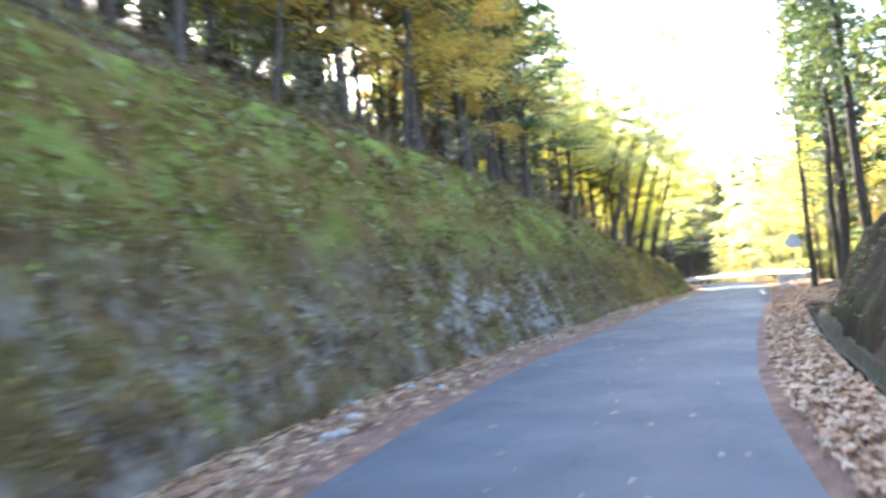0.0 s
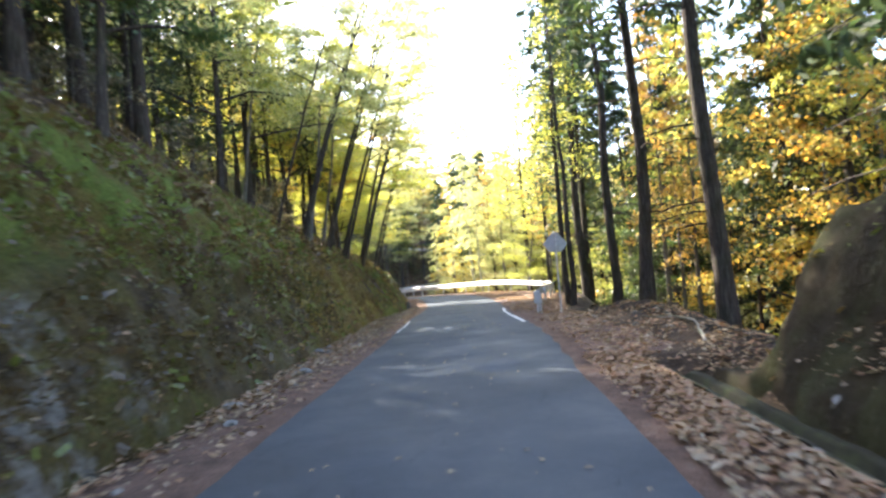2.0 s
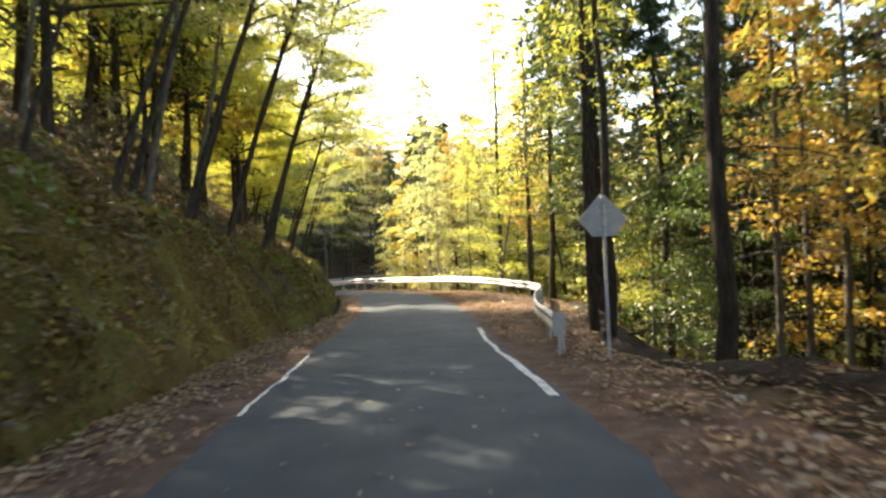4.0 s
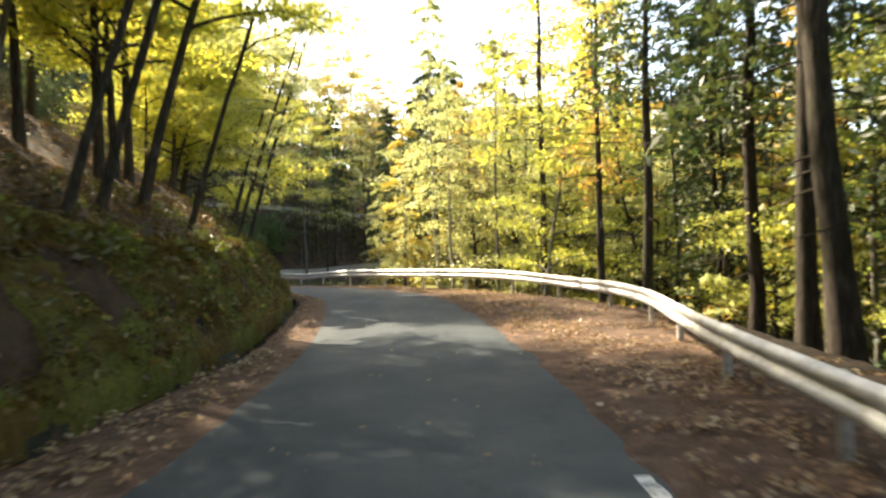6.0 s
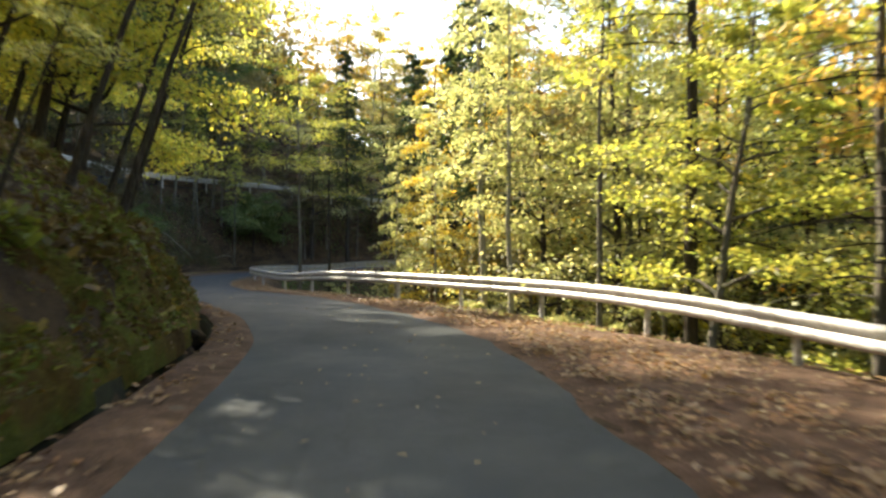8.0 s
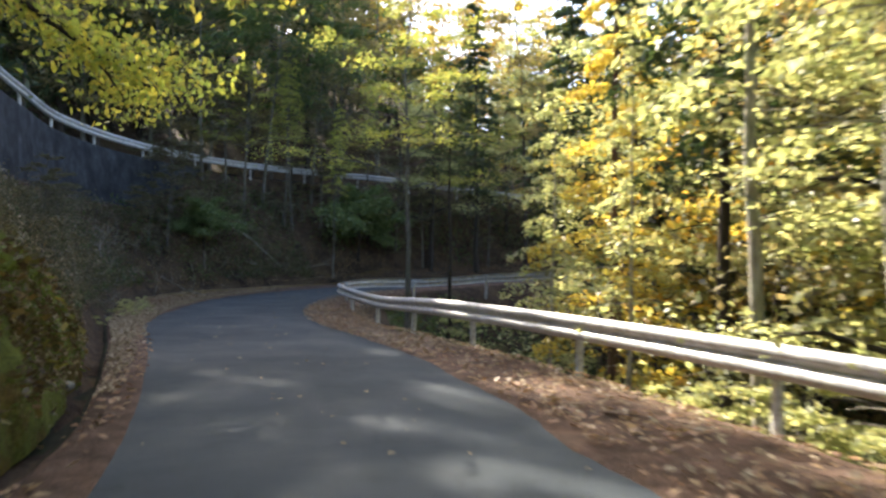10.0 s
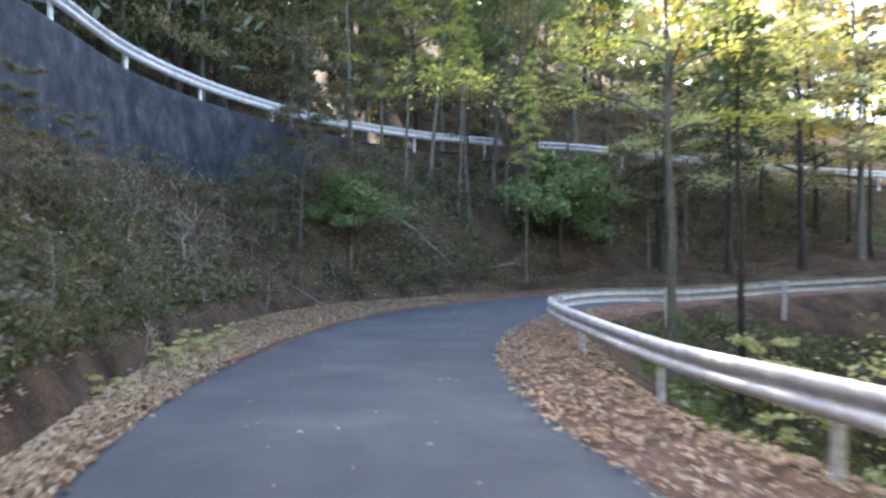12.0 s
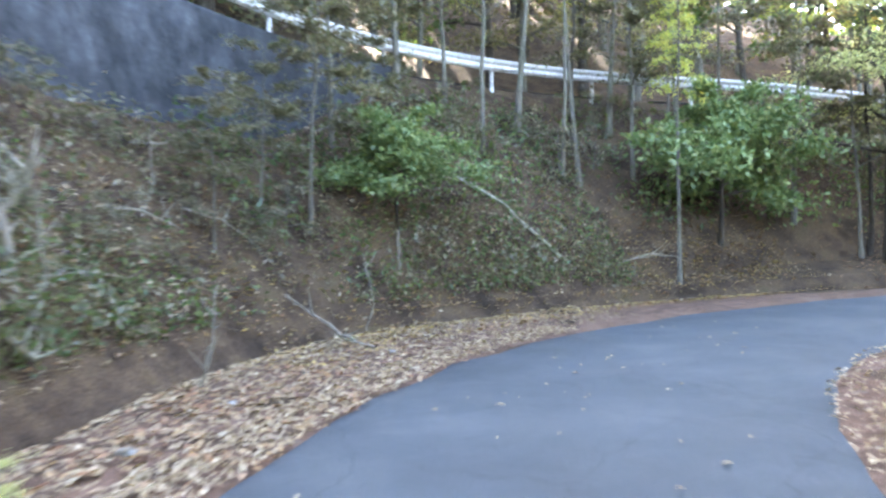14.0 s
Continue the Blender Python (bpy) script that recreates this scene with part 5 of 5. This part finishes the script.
# ---- far woods: too many to count ----
def far_woods(name, boxes, n, seed, mat, label, lo=6.0, hi=14.0, clump=0.42, per=260):
    rng = np.random.default_rng(seed)
    cs = []
    for x0, x1, y0, y1, share in boxes:
        m = int(n * share)
        x, y = rng.uniform(x0, x1, m), rng.uniform(y0, y1, m)
        i, d = nearest(x, y, LINE, TAN)
        ok = np.abs(d) > 13
        x, y = x[ok], y[ok]
        z = ground_height(x, y)
        for a, b, c in zip(x, y, z):
            h = rng.uniform(lo, hi)
            r = h * rng.uniform(0.16, 0.30)
            g = rng.normal(size=(per, 3))
            g *= (rng.uniform(0.2, 1, per) ** 0.4 / np.linalg.norm(g, axis=1))[:, None]
            t = (g[:, 2] + 1) / 2
            g[:, :2] *= (1.15 - 0.75 * t)[:, None]
            g += 0.18 * np.sin(g[:, [1, 2, 0]] * 7 + a)
            cs.append(np.column_stack([a + g[:, 0] * r, b + g[:, 1] * r, c + h * (0.18 + 0.84 * t)]))
    lv, lf = leaves(np.vstack(cs), clump, rng, 0.4, 0.6, 0.5)
    return tagged(new(name, mesh_of(name, lv, lf, mat)), label, "woods", kind="stuff")


far_woods("far_woods", [(60, 130, -20, 110, 0.6), (60, 150, 105, 180, 0.4)], 190, 201, M_LIME, "distant autumn woods in yellow and green across the valley", 9, 20)
far_woods("far_woods", [(60, 130, 0, 160, 0.7), (20, 70, -40, 4, 0.3)], 110, 202, M_ORANGE, "distant rust-coloured woods across the valley", 8, 18)
far_woods("far_woods", [(-60, 2, 146, 176, 0.3), (0, 60, 148, 172, 0.3), (-50, -18, -10, 140, 0.25), (-34, -9, 16, 74, 0.2)], 230, 203, M_GREEN, "distant dark green woods on the hill", 7, 13)


# ---- fallen leaves and moss ----
def scatter(name, xy, mat, size, label, seed, lift=0.02, flat=0.82, ratio=0.6, category="leaves", z=None):
    rng = np.random.default_rng(seed)
    i, d = nearest(xy[:, 0], xy[:, 1], LINE, TAN)
    s = S[i]
    keep = ~((np.abs(d + HALF + toe(s)) < 0.30) & (s > 52) & (s < 107)) & ~((np.abs(d - HALF - 1.5) < 0.30) & (s < 28.6))
    xy, i, d, s = xy[keep], i[keep], d[keep], s[keep]
    reach = np.where(d < 0, toe(s) - 0.2, np.where(s < 30, 1.15, edge_right(s) - 0.2))
    if z is None:
        zz = ground_height(xy[:, 0], xy[:, 1])
        on = np.abs(d) < HALF + reach
        zz = np.where(on, np.maximum(zz, LINE[i, 2] + 0.018 - 0.09 * smooth(0.8, 1.0, (np.abs(d) - HALF + 0.35) / (reach + 0.5))), zz)
    else:
        zz = z[keep]
    lv, lf = leaves(np.column_stack([xy, zz + lift + rng.uniform(0, 0.03, len(xy))]), size, rng, flat, ratio, 0.5)
    return tagged(new(name, mesh_of(name, lv, lf, mat)), label, category, kind="stuff")


def beside(n, s0, s1, o0, o1, seed, power=1.0, clump=0.0):
    """Random places beside the road: s along it, o out from its right edge (negative: left edge)."""
    rng = np.random.default_rng(seed)
    s = rng.uniform(s0, s1, n)
    o = rng.uniform(0, 1, n) ** power
    off = np.where(o0 < 0, -HALF, HALF) + o0 + (o1 - o0) * o
    if clump:
        keep = rough_noise(s, off, 0.9) > rng.uniform(-clump, clump, n) - 0.1
        s, off = s[keep], off[keep]
    return at(s, off)


p = np.vstack([beside(9000, -6, 108, -0.05, -1.9, 301, 1.0, 0.8), beside(4200, -6, 50, -0.9, -1.9, 302)])
scatter("fallen_leaves", p[:, :2], M_LITTER, 0.055, "brown fallen leaves along the foot of the bank", 303, z=p[:, 2] + 0.01)
p = beside(7500, -6, 60, -0.35, -1.75, 380, 0.9, 0.9)
scatter("fallen_leaves", p[:, :2], M_LITTER_PALE, 0.05, "pale dry leaves drifted against the foot of the bank", 381, z=p[:, 2] + 0.02)
p = np.vstack([beside(9000, -6, 30, 0.1, 1.4, 304, 0.8), beside(9000, 20, 46, 0.2, 4.0, 305, 0.8, 0.8), beside(9000, 44, 104, 0.1, 2.6, 306, 1.0, 0.7), beside(6000, 50, 78, 0.5, 5.0, 307, 1.0, 0.7)])
scatter("fallen_leaves", p[:, :2], M_LITTER, 0.055, "brown and russet fallen leaves on the verge", 308, lift=0.035)
p = np.vstack([beside(9000, 50, 92, 0.3, 4.6, 385, 0.9, 0.9)])
scatter("fallen_leaves", p[:, :2], M_LITTER_PALE, 0.05, "pale dry leaves strewn over the wide verge", 386, lift=0.04)
p = np.vstack([beside(4800, 88, 112, 0.05, 2.3, 309, 1.0), beside(7000, 84, 100, -0.3, -1.3, 310, 0.7), beside(5000, 97, 112, -0.5, -3.4, 318, 0.8)])
scatter("fallen_leaves", p[:, :2], M_LITTER_PALE, 0.036, "pale dry leaves piled on the verge of the bend", 311, lift=0.035)
p = np.vstack([beside(15000, 104, 132, -1.5, -8, 312, 0.9, 0.9), beside(6000, 86, 106, -1.2, -6, 313, 1.0, 0.9)])
scatter("fallen_leaves", p[:, :2], M_LITTER, 0.05, "yellowish dead leaves on the shaded slope", 314, lift=0.03)
p = np.vstack([beside(9000, -5, 62, -6.0, -11, 315, 1.2, 0.9), beside(11000, 40, 90, -3.4, -10, 317, 1.0, 0.9)])
scatter("fallen_leaves", p[:, :2], M_LITTER, 0.07, "dead leaves on the wooded slope above the bank", 316, lift=0.03)
rng = np.random.default_rng(320)
p = at(rng.uniform(2, 112, 420), rng.uniform(-2.1, 2.1, 420) * rng.uniform(0.4, 1, 420))
scatter("road_leaves", p[:, :2], M_LITTER_PALE, 0.042, "single pale leaves scattered on the asphalt", 321, z=p[:, 2] + 0.0, lift=0.032, flat=0.93)


def tufts(grid, n, seed, mat, size, name, label, lo=0.0, hi=1.0, s_lo=0.0, s_hi=1.0, side=1):
    rng = np.random.default_rng(seed)
    a, b = grid.shape[:2]
    i = rng.uniform(s_lo * (a - 2), s_hi * (a - 2), n)
    j = rng.uniform(lo * (b - 2), hi * (b - 2), n)
    keep = rough_noise(i * 0.22, j * 0.25, 1.1) > rng.uniform(-0.9, 0.5, n)
    i, j = i[keep], j[keep]
    i0, j0 = i.astype(int), j.astype(int)
    fi, fj = (i - i0)[:, None], (j - j0)[:, None]
    c = grid[i0, j0] * (1 - fi) * (1 - fj) + grid[i0 + 1, j0] * fi * (1 - fj) + grid[i0, j0 + 1] * (1 - fi) * fj + grid[i0 + 1, j0 + 1] * fi * fj
    nrm = np.cross(grid[i0 + 1, j0] - grid[i0, j0], grid[i0, j0 + 1] - grid[i0, j0])
    nrm *= np.where(nrm[:, 2:] < 0, -1, 1)
    nrm /= np.maximum(np.linalg.norm(nrm, axis=1), 1e-6)[:, None]
    m = len(c)
    d = nrm * 0.7 + rng.normal(0, 0.55, (m, 3)) + np.array([0, 0, -0.25])
    d /= np.linalg.norm(d, axis=1)[:, None]
    w = np.cross(d, rng.normal(size=(m, 3)))
    w /= np.maximum(np.linalg.norm(w, axis=1), 1e-6)[:, None]
    k = size * rng.uniform(0.5, 1.5, m)[:, None]
    vv = np.stack([c - w * k * 0.22, c + w * k * 0.22, c + d * k + w * k * 0.14 + (0, 0, -0.02), c + d * k * 0.95 - w * k * 0.16], 1).reshape(-1, 3)
    return tagged(new(name, mesh_of(name, vv, np.arange(4 * m).reshape(m, 4), mat)), label, "moss", kind="stuff")


tufts(BANK, 42000, 330, M_MOSS, 0.075, "moss_tufts", "green and brown moss and grass tufts covering the cut bank", 0.42, 1.0, 0.2, 0.56)
tufts(BANK, 24000, 343, M_MOSS_BROWN, 0.075, "moss_tufts", "brown dead growth and dark moss low on the cut bank", 0.08, 0.55, 0.2, 0.56)
tufts(BANK, 15000, 338, M_MOSS_DRY, 0.075, "moss_tufts", "golden brown dry moss and grass on the cut bank", 0.08, 1.0, 0.52, 0.67)
tufts(BANK, 26000, 344, M_MOSS, 0.075, "moss_tufts", "lime green and brown moss on the low end of the cut bank", 0.08, 1.0, 0.64, 0.93)
tufts(MOUND, 1500, 331, M_MOSS, 0.08, "moss_tufts", "dark moss and grass tufts on the earth mound", 0.1, 1.0, 0.4, 1.0)
tufts(BANK, 2600, 332, M_LITTER_PALE, 0.065, "caught_leaves", "pale dead leaves caught in the moss of the bank", 0.1, 1.0, 0.2, 0.95)
tufts(BANK, 9000, 333, M_MOSS, 0.17, "grass_fringe", "tufts of grass and fern hanging over the bank's crest", 0.72, 1.0, 0.2, 0.95)
tufts(BANK, 3500, 334, M_MOSS, 0.13, "grass_tufts", "clumps of grass and small ferns on the bank face", 0.02, 0.75, 0.2, 0.6)
tufts(BANK, 2500, 339, M_MOSS_DRY, 0.14, "grass_tufts", "clumps of dry golden grass on the bank face", 0.02, 0.8, 0.5, 0.95)
p = np.vstack([beside(9000, 14, 50, 0.7, 5.2, 340, 0.9, 0.8), beside(3000, -6, 24, 0.1, 1.5, 341)])
scatter("fallen_leaves", p[:, :2], M_LITTER_PALE, 0.055, "grey-tan dead leaves on the trampled verge", 342, lift=0.035)
rng = np.random.default_rng(350)
p = np.column_stack([rng.uniform(30.5, 42, 9000), rng.uniform(94, 103, 9000)])
i, d = nearest(p[:, 0], p[:, 1], LINE, TAN)
p = p[d > HALF + 2.4]
lv, lf = leaves(np.column_stack([p, ground_height(p[:, 0], p[:, 1]) + rng.uniform(0.02, 0.3, len(p))]), 0.11, rng, 0.2, 0.3, 0.5)
tagged(new("undergrowth", mesh_of("undergrowth", lv, lf, M_GREEN)), "low green undergrowth inside the bend", "plants", kind="stuff")
tufts(BANK, 1500, 335, M_LITTER, 0.07, "caught_leaves", "brown dead leaves caught low on the bank", 0.0, 0.5, 0.2, 0.95)
rng = np.random.default_rng(360)
sk = rng.uniform(-8, 88, 15000)
off = -(HALF + toe(sk) + 0.55 * bank_height(sk) + 0.1 + 2.4 * rng.uniform(0, 1, 15000) ** 1.5)
p = at(sk, off)
lv, lf = leaves(np.column_stack([p[:, :2], ground_height(p[:, 0], p[:, 1]) + rng.uniform(0.0, 0.28, len(p))]), 0.085, rng, 0.15, 0.3, 0.5)
tagged(new("crest_grass", mesh_of("crest_grass", lv, lf, M_MOSS)), "rough grass and low ferns along the top of the bank", "grass", kind="stuff")
for name, mat, n, size, tall, seed, label in (("slope_undergrowth", M_OLIVE, 90000, 0.058, 0.55, 361, "mixed dull green and dry undergrowth above the gutter"),
                                               ("slope_grass", M_GREEN, 36000, 0.06, 0.4, 362, "rough green grass and moss on the slope above the gutter"),
                                               ("dry_leaves", M_LITTER_PALE, 9000, 0.042, 0.9, 363, "pale dry leaves hanging in the growth above the gutter")):
    rng = np.random.default_rng(seed)
    sk = rng.uniform(87, 114, n)
    off = -(HALF + toe(sk) + 0.4 + 6.5 * rng.uniform(0, 1, n) ** 1.3)
    keep = rough_noise(sk, off + seed, 1.2) > rng.uniform(-0.8, 0.5, n)
    p = at(sk[keep], off[keep])
    j, q = nearest(p[:, 0], p[:, 1], UPPER, UTAN)
    p = p[q > 0.9]
    lv, lf = leaves(np.column_stack([p[:, :2], ground_height(p[:, 0], p[:, 1]) + rng.uniform(0.0, tall, len(p))]), size, rng, 0.25, 0.4, 0.6)
    tagged(new(name, mesh_of(name, lv, lf, mat)), label, "plants", kind="stuff")
rng = np.random.default_rng(365)
k = rng.integers(np.argmax(UPPER[:, 1] > 106), np.argmax(UPPER[:, 0] > 50), 24000)
out = 0.6 + 6.5 * rng.uniform(0, 1, 24000) ** 0.9
keep = rough_noise(k * 0.5, out, 1.4) > rng.uniform(-1.0, 0.6, 24000)
k, out = k[keep], out[keep]
p = np.column_stack([UPPER[k, 0] + UTAN[k, 1] * out, UPPER[k, 1] - UTAN[k, 0] * out])
i, d = nearest(p[:, 0], p[:, 1], LINE, TAN)
p = p[d < -HALF - 5.0]
lv, lf = leaves(np.column_stack([p, ground_height(p[:, 0], p[:, 1]) + rng.uniform(0.0, 0.7, len(p))]), 0.08, rng, 0.25, 0.4, 0.6)
tagged(new("slope_undergrowth", mesh_of("slope_undergrowth", lv, lf, M_GREEN)), "dark green undergrowth on the shaded slope below the upper road", "plants", kind="stuff")
tufts(BANK, 5200, 336, M_LITTER_PALE, 0.055, "caught_leaves", "pale dry leaves thick on the low end of the bank", 0.0, 1.0, 0.90, 1.0)
tufts(BANK, 5200, 337, M_MOSS, 0.07, "moss_tufts", "grass and moss on the low end of the bank", 0.0, 1.0, 0.90, 1.0)
p = np.vstack([beside(5200, 92, 110, -0.12, -0.9, 370, 1.0), beside(5000, 92, 110, -0.5, -3.6, 371, 1.0)])
scatter("fallen_leaves", p[:, :2], M_LITTER_PALE, 0.034, "fine pale leaf debris along the outer verge of the bend", 372, lift=0.03)

p = np.vstack([beside(9000, 90, 116, -2.6, -8.0, 390, 1.0, 0.9), beside(3500, 104, 118, -2.0, -6.0, 391, 0.8)])
scatter("fallen_leaves", p[:, :2], M_LITTER_PALE, 0.045, "pale dry leaves and scraps on the slope above the bend", 392, lift=0.05)

p = beside(4200, 106, 118, -1.6, -5.0, 395, 0.9, 0.8)
scatter("fallen_leaves", p[:, :2], M_LITTER_GOLD, 0.045, "yellow fallen leaves at the foot of the slope in the bend", 396, lift=0.04)

# ---- small things ----
def stick(name, pts, radii, mat, label, category="dead wood", twigs=0, seed=0):
    """A bent dead branch or log; its side twigs are parts of it."""
    rng = np.random.default_rng(seed)
    pts = np.asarray(pts, dtype=float)
    q = np.linspace(0, 1, 9)
    t = np.linspace(0, 1, len(pts))
    path = np.column_stack([np.interp(q, t, pts[:, k]) for k in range(3)]) + rng.normal(0, radii[0] * 0.35, (9, 3))
    base = path[0].copy()
    path -= base
    verts, faces = [], []
    tube(path, np.interp(q, [0, 1], radii), 7, verts, faces)
    thing = tagged(empty(name, pose(*base)), label, category)
    child("stem", mesh_of("stem", np.vstack(verts), np.vstack(faces), mat, True), thing)
    span = np.linalg.norm(pts[-1] - pts[0])
    for k in range(twigs):
        b = path[rng.integers(2, 8)]
        d = rng.normal(size=3) * (1, 1, 0.6) + (0, 0, 0.5)
        d *= span * rng.uniform(0.15, 0.4) / np.linalg.norm(d)
        w = np.linspace(0, 1, 4)[:, None]
        verts, faces = [], []
        tube(b + d * w + (0, 0, 0.08) * w * w, radii[0] * np.array([0.5, 0.38, 0.25, 0.1]), 4, verts, faces)
        child("twig", mesh_of("twig", np.vstack(verts), np.vstack(faces), mat, True), thing)
    return thing


def rest(x, y, up=0.0):
    return (x, y, zat(x, y) + up)


stick("dead_sapling", [rest(19.2, 99.9, -0.2), rest(19.1, 99.8, 0.7), rest(19.4, 100.0, 1.7)], (0.065, 0.02), M_DEADWOOD, "pale dead sapling with bare crooked twigs on the slope", "dead tree", 16, 1)
stick("dead_sapling", [rest(19.5, 99.4, -0.1), rest(19.9, 99.2, 0.4), rest(20.0, 98.7, 0.9)], (0.05, 0.018), M_DEADWOOD, "bent grey dead stem with bare twigs on the slope", "dead tree", 12, 31)
stick("stake", [rest(22.3, 107.9, -0.2), rest(22.3, 107.9, 0.35), rest(22.3, 107.9, 0.8)], (0.03, 0.028), M_DEADWOOD, "short pale wooden stake standing in the leaf litter", "stake", 0, 32)
for k, (x, y, a) in enumerate(((19.3, 101.2, 1.4), (19.0, 103.0, 1.2), (18.5, 98.2, 1.9), (19.1, 100.2, 1.7), (19.6, 104.8, 0.9))):
    dx, dy = 0.8 * math.cos(a), 0.8 * math.sin(a)
    stick("fallen_branch", [rest(x - dx, y - dy, 0.06), rest(x, y, 0.22), rest(x + dx, y + dy, 0.12)], (0.028, 0.008), M_DEADWOOD, "bare dead branch tangled in the undergrowth of the slope", "branch", 7, 40 + k)
stick("fallen_branch", [rest(20.3, 97.4, 0.04), rest(20.9, 96.6, 0.10), rest(21.4, 95.4, 0.05)], (0.035, 0.012), M_DEADWOOD, "pale dead branch lying on the slope", "branch", 6, 2)
stick("fallen_branch", [rest(19.6, 96.0, 0.05), rest(20.4, 95.2, 0.15), rest(20.6, 94.2, 0.3)], (0.03, 0.01), M_DEADWOOD, "bare grey branch among the shrubs", "branch", 7, 3)
stick("fallen_branch", [rest(22.6, 103.6, 0.05), rest(21.8, 104.6, 0.2), rest(20.6, 105.2, 0.1)], (0.04, 0.012), M_DEADWOOD, "dead branch on the leaf-covered slope", "branch", 6, 4)
stick("fallen_log", [rest(23.4, 110.6, 0.08), rest(24.6, 110.8, 0.12), rest(26.0, 110.6, 0.10)], (0.06, 0.045), M_DEADWOOD, "thin pale log lying across the slope", "log", 1, 5)
stick("fallen_log", [rest(20.6, 37.6, 0.07), rest(21.9, 39.6, 0.10), rest(22.8, 41.0, 0.08)], (0.09, 0.06), M_BARK_GREY, "grey fallen log on the verge beyond the sign", "log", 2, 6)
stick("fallen_log", [rest(20.9, 40.4, 0.09), rest(22.4, 42.6, 0.10), rest(23.6, 44.4, 0.08)], (0.13, 0.10), M_BARK_DARK, "dark fallen trunk behind the rail", "log", 2, 7)
stick("fallen_branch", [rest(14.2, 26.0, 0.04), rest(15.4, 27.6, 0.12), rest(16.2, 29.4, 0.05)], (0.04, 0.015), M_DEADWOOD, "weathered branch on the leafy verge", "branch", 5, 8)
stick("fallen_branch", [rest(27.6, 111.6, 0.05), rest(28.6, 112.3, 0.25), rest(29.3, 112.4, 0.4)], (0.03, 0.01), M_DEADWOOD, "thin dead twig on the slope", "branch", 6, 9)
for k, (x, y) in enumerate(((20.9, 93.2), (20.2, 91.6), (19.4, 99.8), (21.0, 100.6), (18.9, 103.2), (21.9, 106.2))):
    stick("dry_stalk", [rest(x, y, -0.05), rest(x + 0.15, y + 0.1, 0.6), rest(x + 0.1 - 0.1 * (k % 3), y + 0.3, 1.25)], (0.018, 0.006), M_DEADWOOD, "pale dry stalk with bare twigs standing in the shrubs", "stalk", 8, 20 + k)


def stone(seed, size):
    rng = np.random.default_rng(seed)
    bm = bmesh.new()
    bmesh.ops.create_icosphere(bm, subdivisions=2, radius=size)
    k = rng.uniform(0.6, 1.3, 3)
    for vert in bm.verts:
        n = noise.noise(vert.co / size * 1.4 + Vector((seed, 0, 0)))
        vert.co = Vector((vert.co.x * k[0], vert.co.y * k[1], vert.co.z * 0.65)) * (1 + 0.35 * n)
    me = bpy.data.meshes.new("stone")
    bm.to_mesh(me)
    bm.free()
    me.materials.append(M_STONE)
    return me


M_STONE = material("grey_stone", lambda nt, b: nt.links.new(ramp(nt, noisy(nt, 6.0, 6.0, 0.7), [(0.3, (0.09, 0.085, 0.075)), (0.5, (0.22, 0.21, 0.19)), (0.72, (0.38, 0.37, 0.34))]), b.inputs["Base Color"]), 0.9, 0.2)
STONES = [stone(400 + k, 0.09) for k in range(5)]
rng = np.random.default_rng(410)
for k in range(70):
    if k < 34:
        sk, ok = rng.uniform(4, 36), -HALF - rng.uniform(0.5, 1.6)
    elif k < 56:
        sk, ok = rng.uniform(16, 48), HALF + rng.uniform(0.8, 4.0)
    else:
        sk, ok = rng.uniform(84, 108), -HALF - rng.uniform(0.9, 2.4)
    q = at(np.array([sk]), ok)[0]
    ob = new("stone", STONES[k % 5])
    f = rng.uniform(0.5, 1.4)
    ob.matrix_basis = Matrix.Translation((q[0], q[1], max(zat(q[0], q[1]), 0 if ok > 3.8 else q[2]) + 0.02)) @ Matrix.Rotation(rng.uniform(0, 6.28), 4, "Z") @ Matrix.Scale(f, 4)
    tagged(ob, "small grey stone among the dead leaves of the verge", "stone", "verge stones")

# a lump added for the dark spot where the gutter leaves the bank
me = stone(431, 0.30)
me.name = "earth_clod"
me.materials[0] = M_SHADE_EARTH
lump = new("earth_clod", me)
lump.matrix_basis = pose(23.45, 71.2, 2.0, 0, 0, 30)
tagged(lump, "dark lump added at the bank's foot", "earth")


def plastic_strip(x, y):
    """A thin bent strip, stuck upright in the earth, with a torn tail."""
    thing = tagged(empty("plastic_strip", pose(x, y, 0.86, 0, 0, -35)), "torn white plastic strip stuck in the dark earth mound", "litter")
    for name, path, wide in (("strip", [(0, 0, -0.08), (0.01, -0.01, 0.08), (0.0, -0.03, 0.22), (-0.01, -0.06, 0.36)], 0.05), ("tail", [(0, -0.01, 0.03), (-0.06, -0.03, 0.0), (-0.12, -0.04, -0.04)], 0.035)):
        bm = bmesh.new()
        rows = [[bm.verts.new((a + k * wide, b + t, c)) for k, t in ((-1, 0), (1, 0), (1, 0.004), (-1, 0.004))] for a, b, c in path]
        for r0, r1 in zip(rows, rows[1:]):
            for k in range(4):
                bm.faces.new((r0[k], r0[(k + 1) % 4], r1[(k + 1) % 4], r1[k]))
        bm.faces.new(rows[0][::-1])
        bm.faces.new(rows[-1])
        part(name, bm, M_PLASTIC, thing)


M_PLASTIC = material("white_plastic", lambda nt, b: nt.links.new(ramp(nt, noisy(nt, 9.0, 4.0), [(0.3, (0.45, 0.45, 0.47)), (0.6, (0.75, 0.75, 0.76))]), b.inputs["Base Color"]), 0.5, 0.4)
plastic_strip(11.5, 19.65)
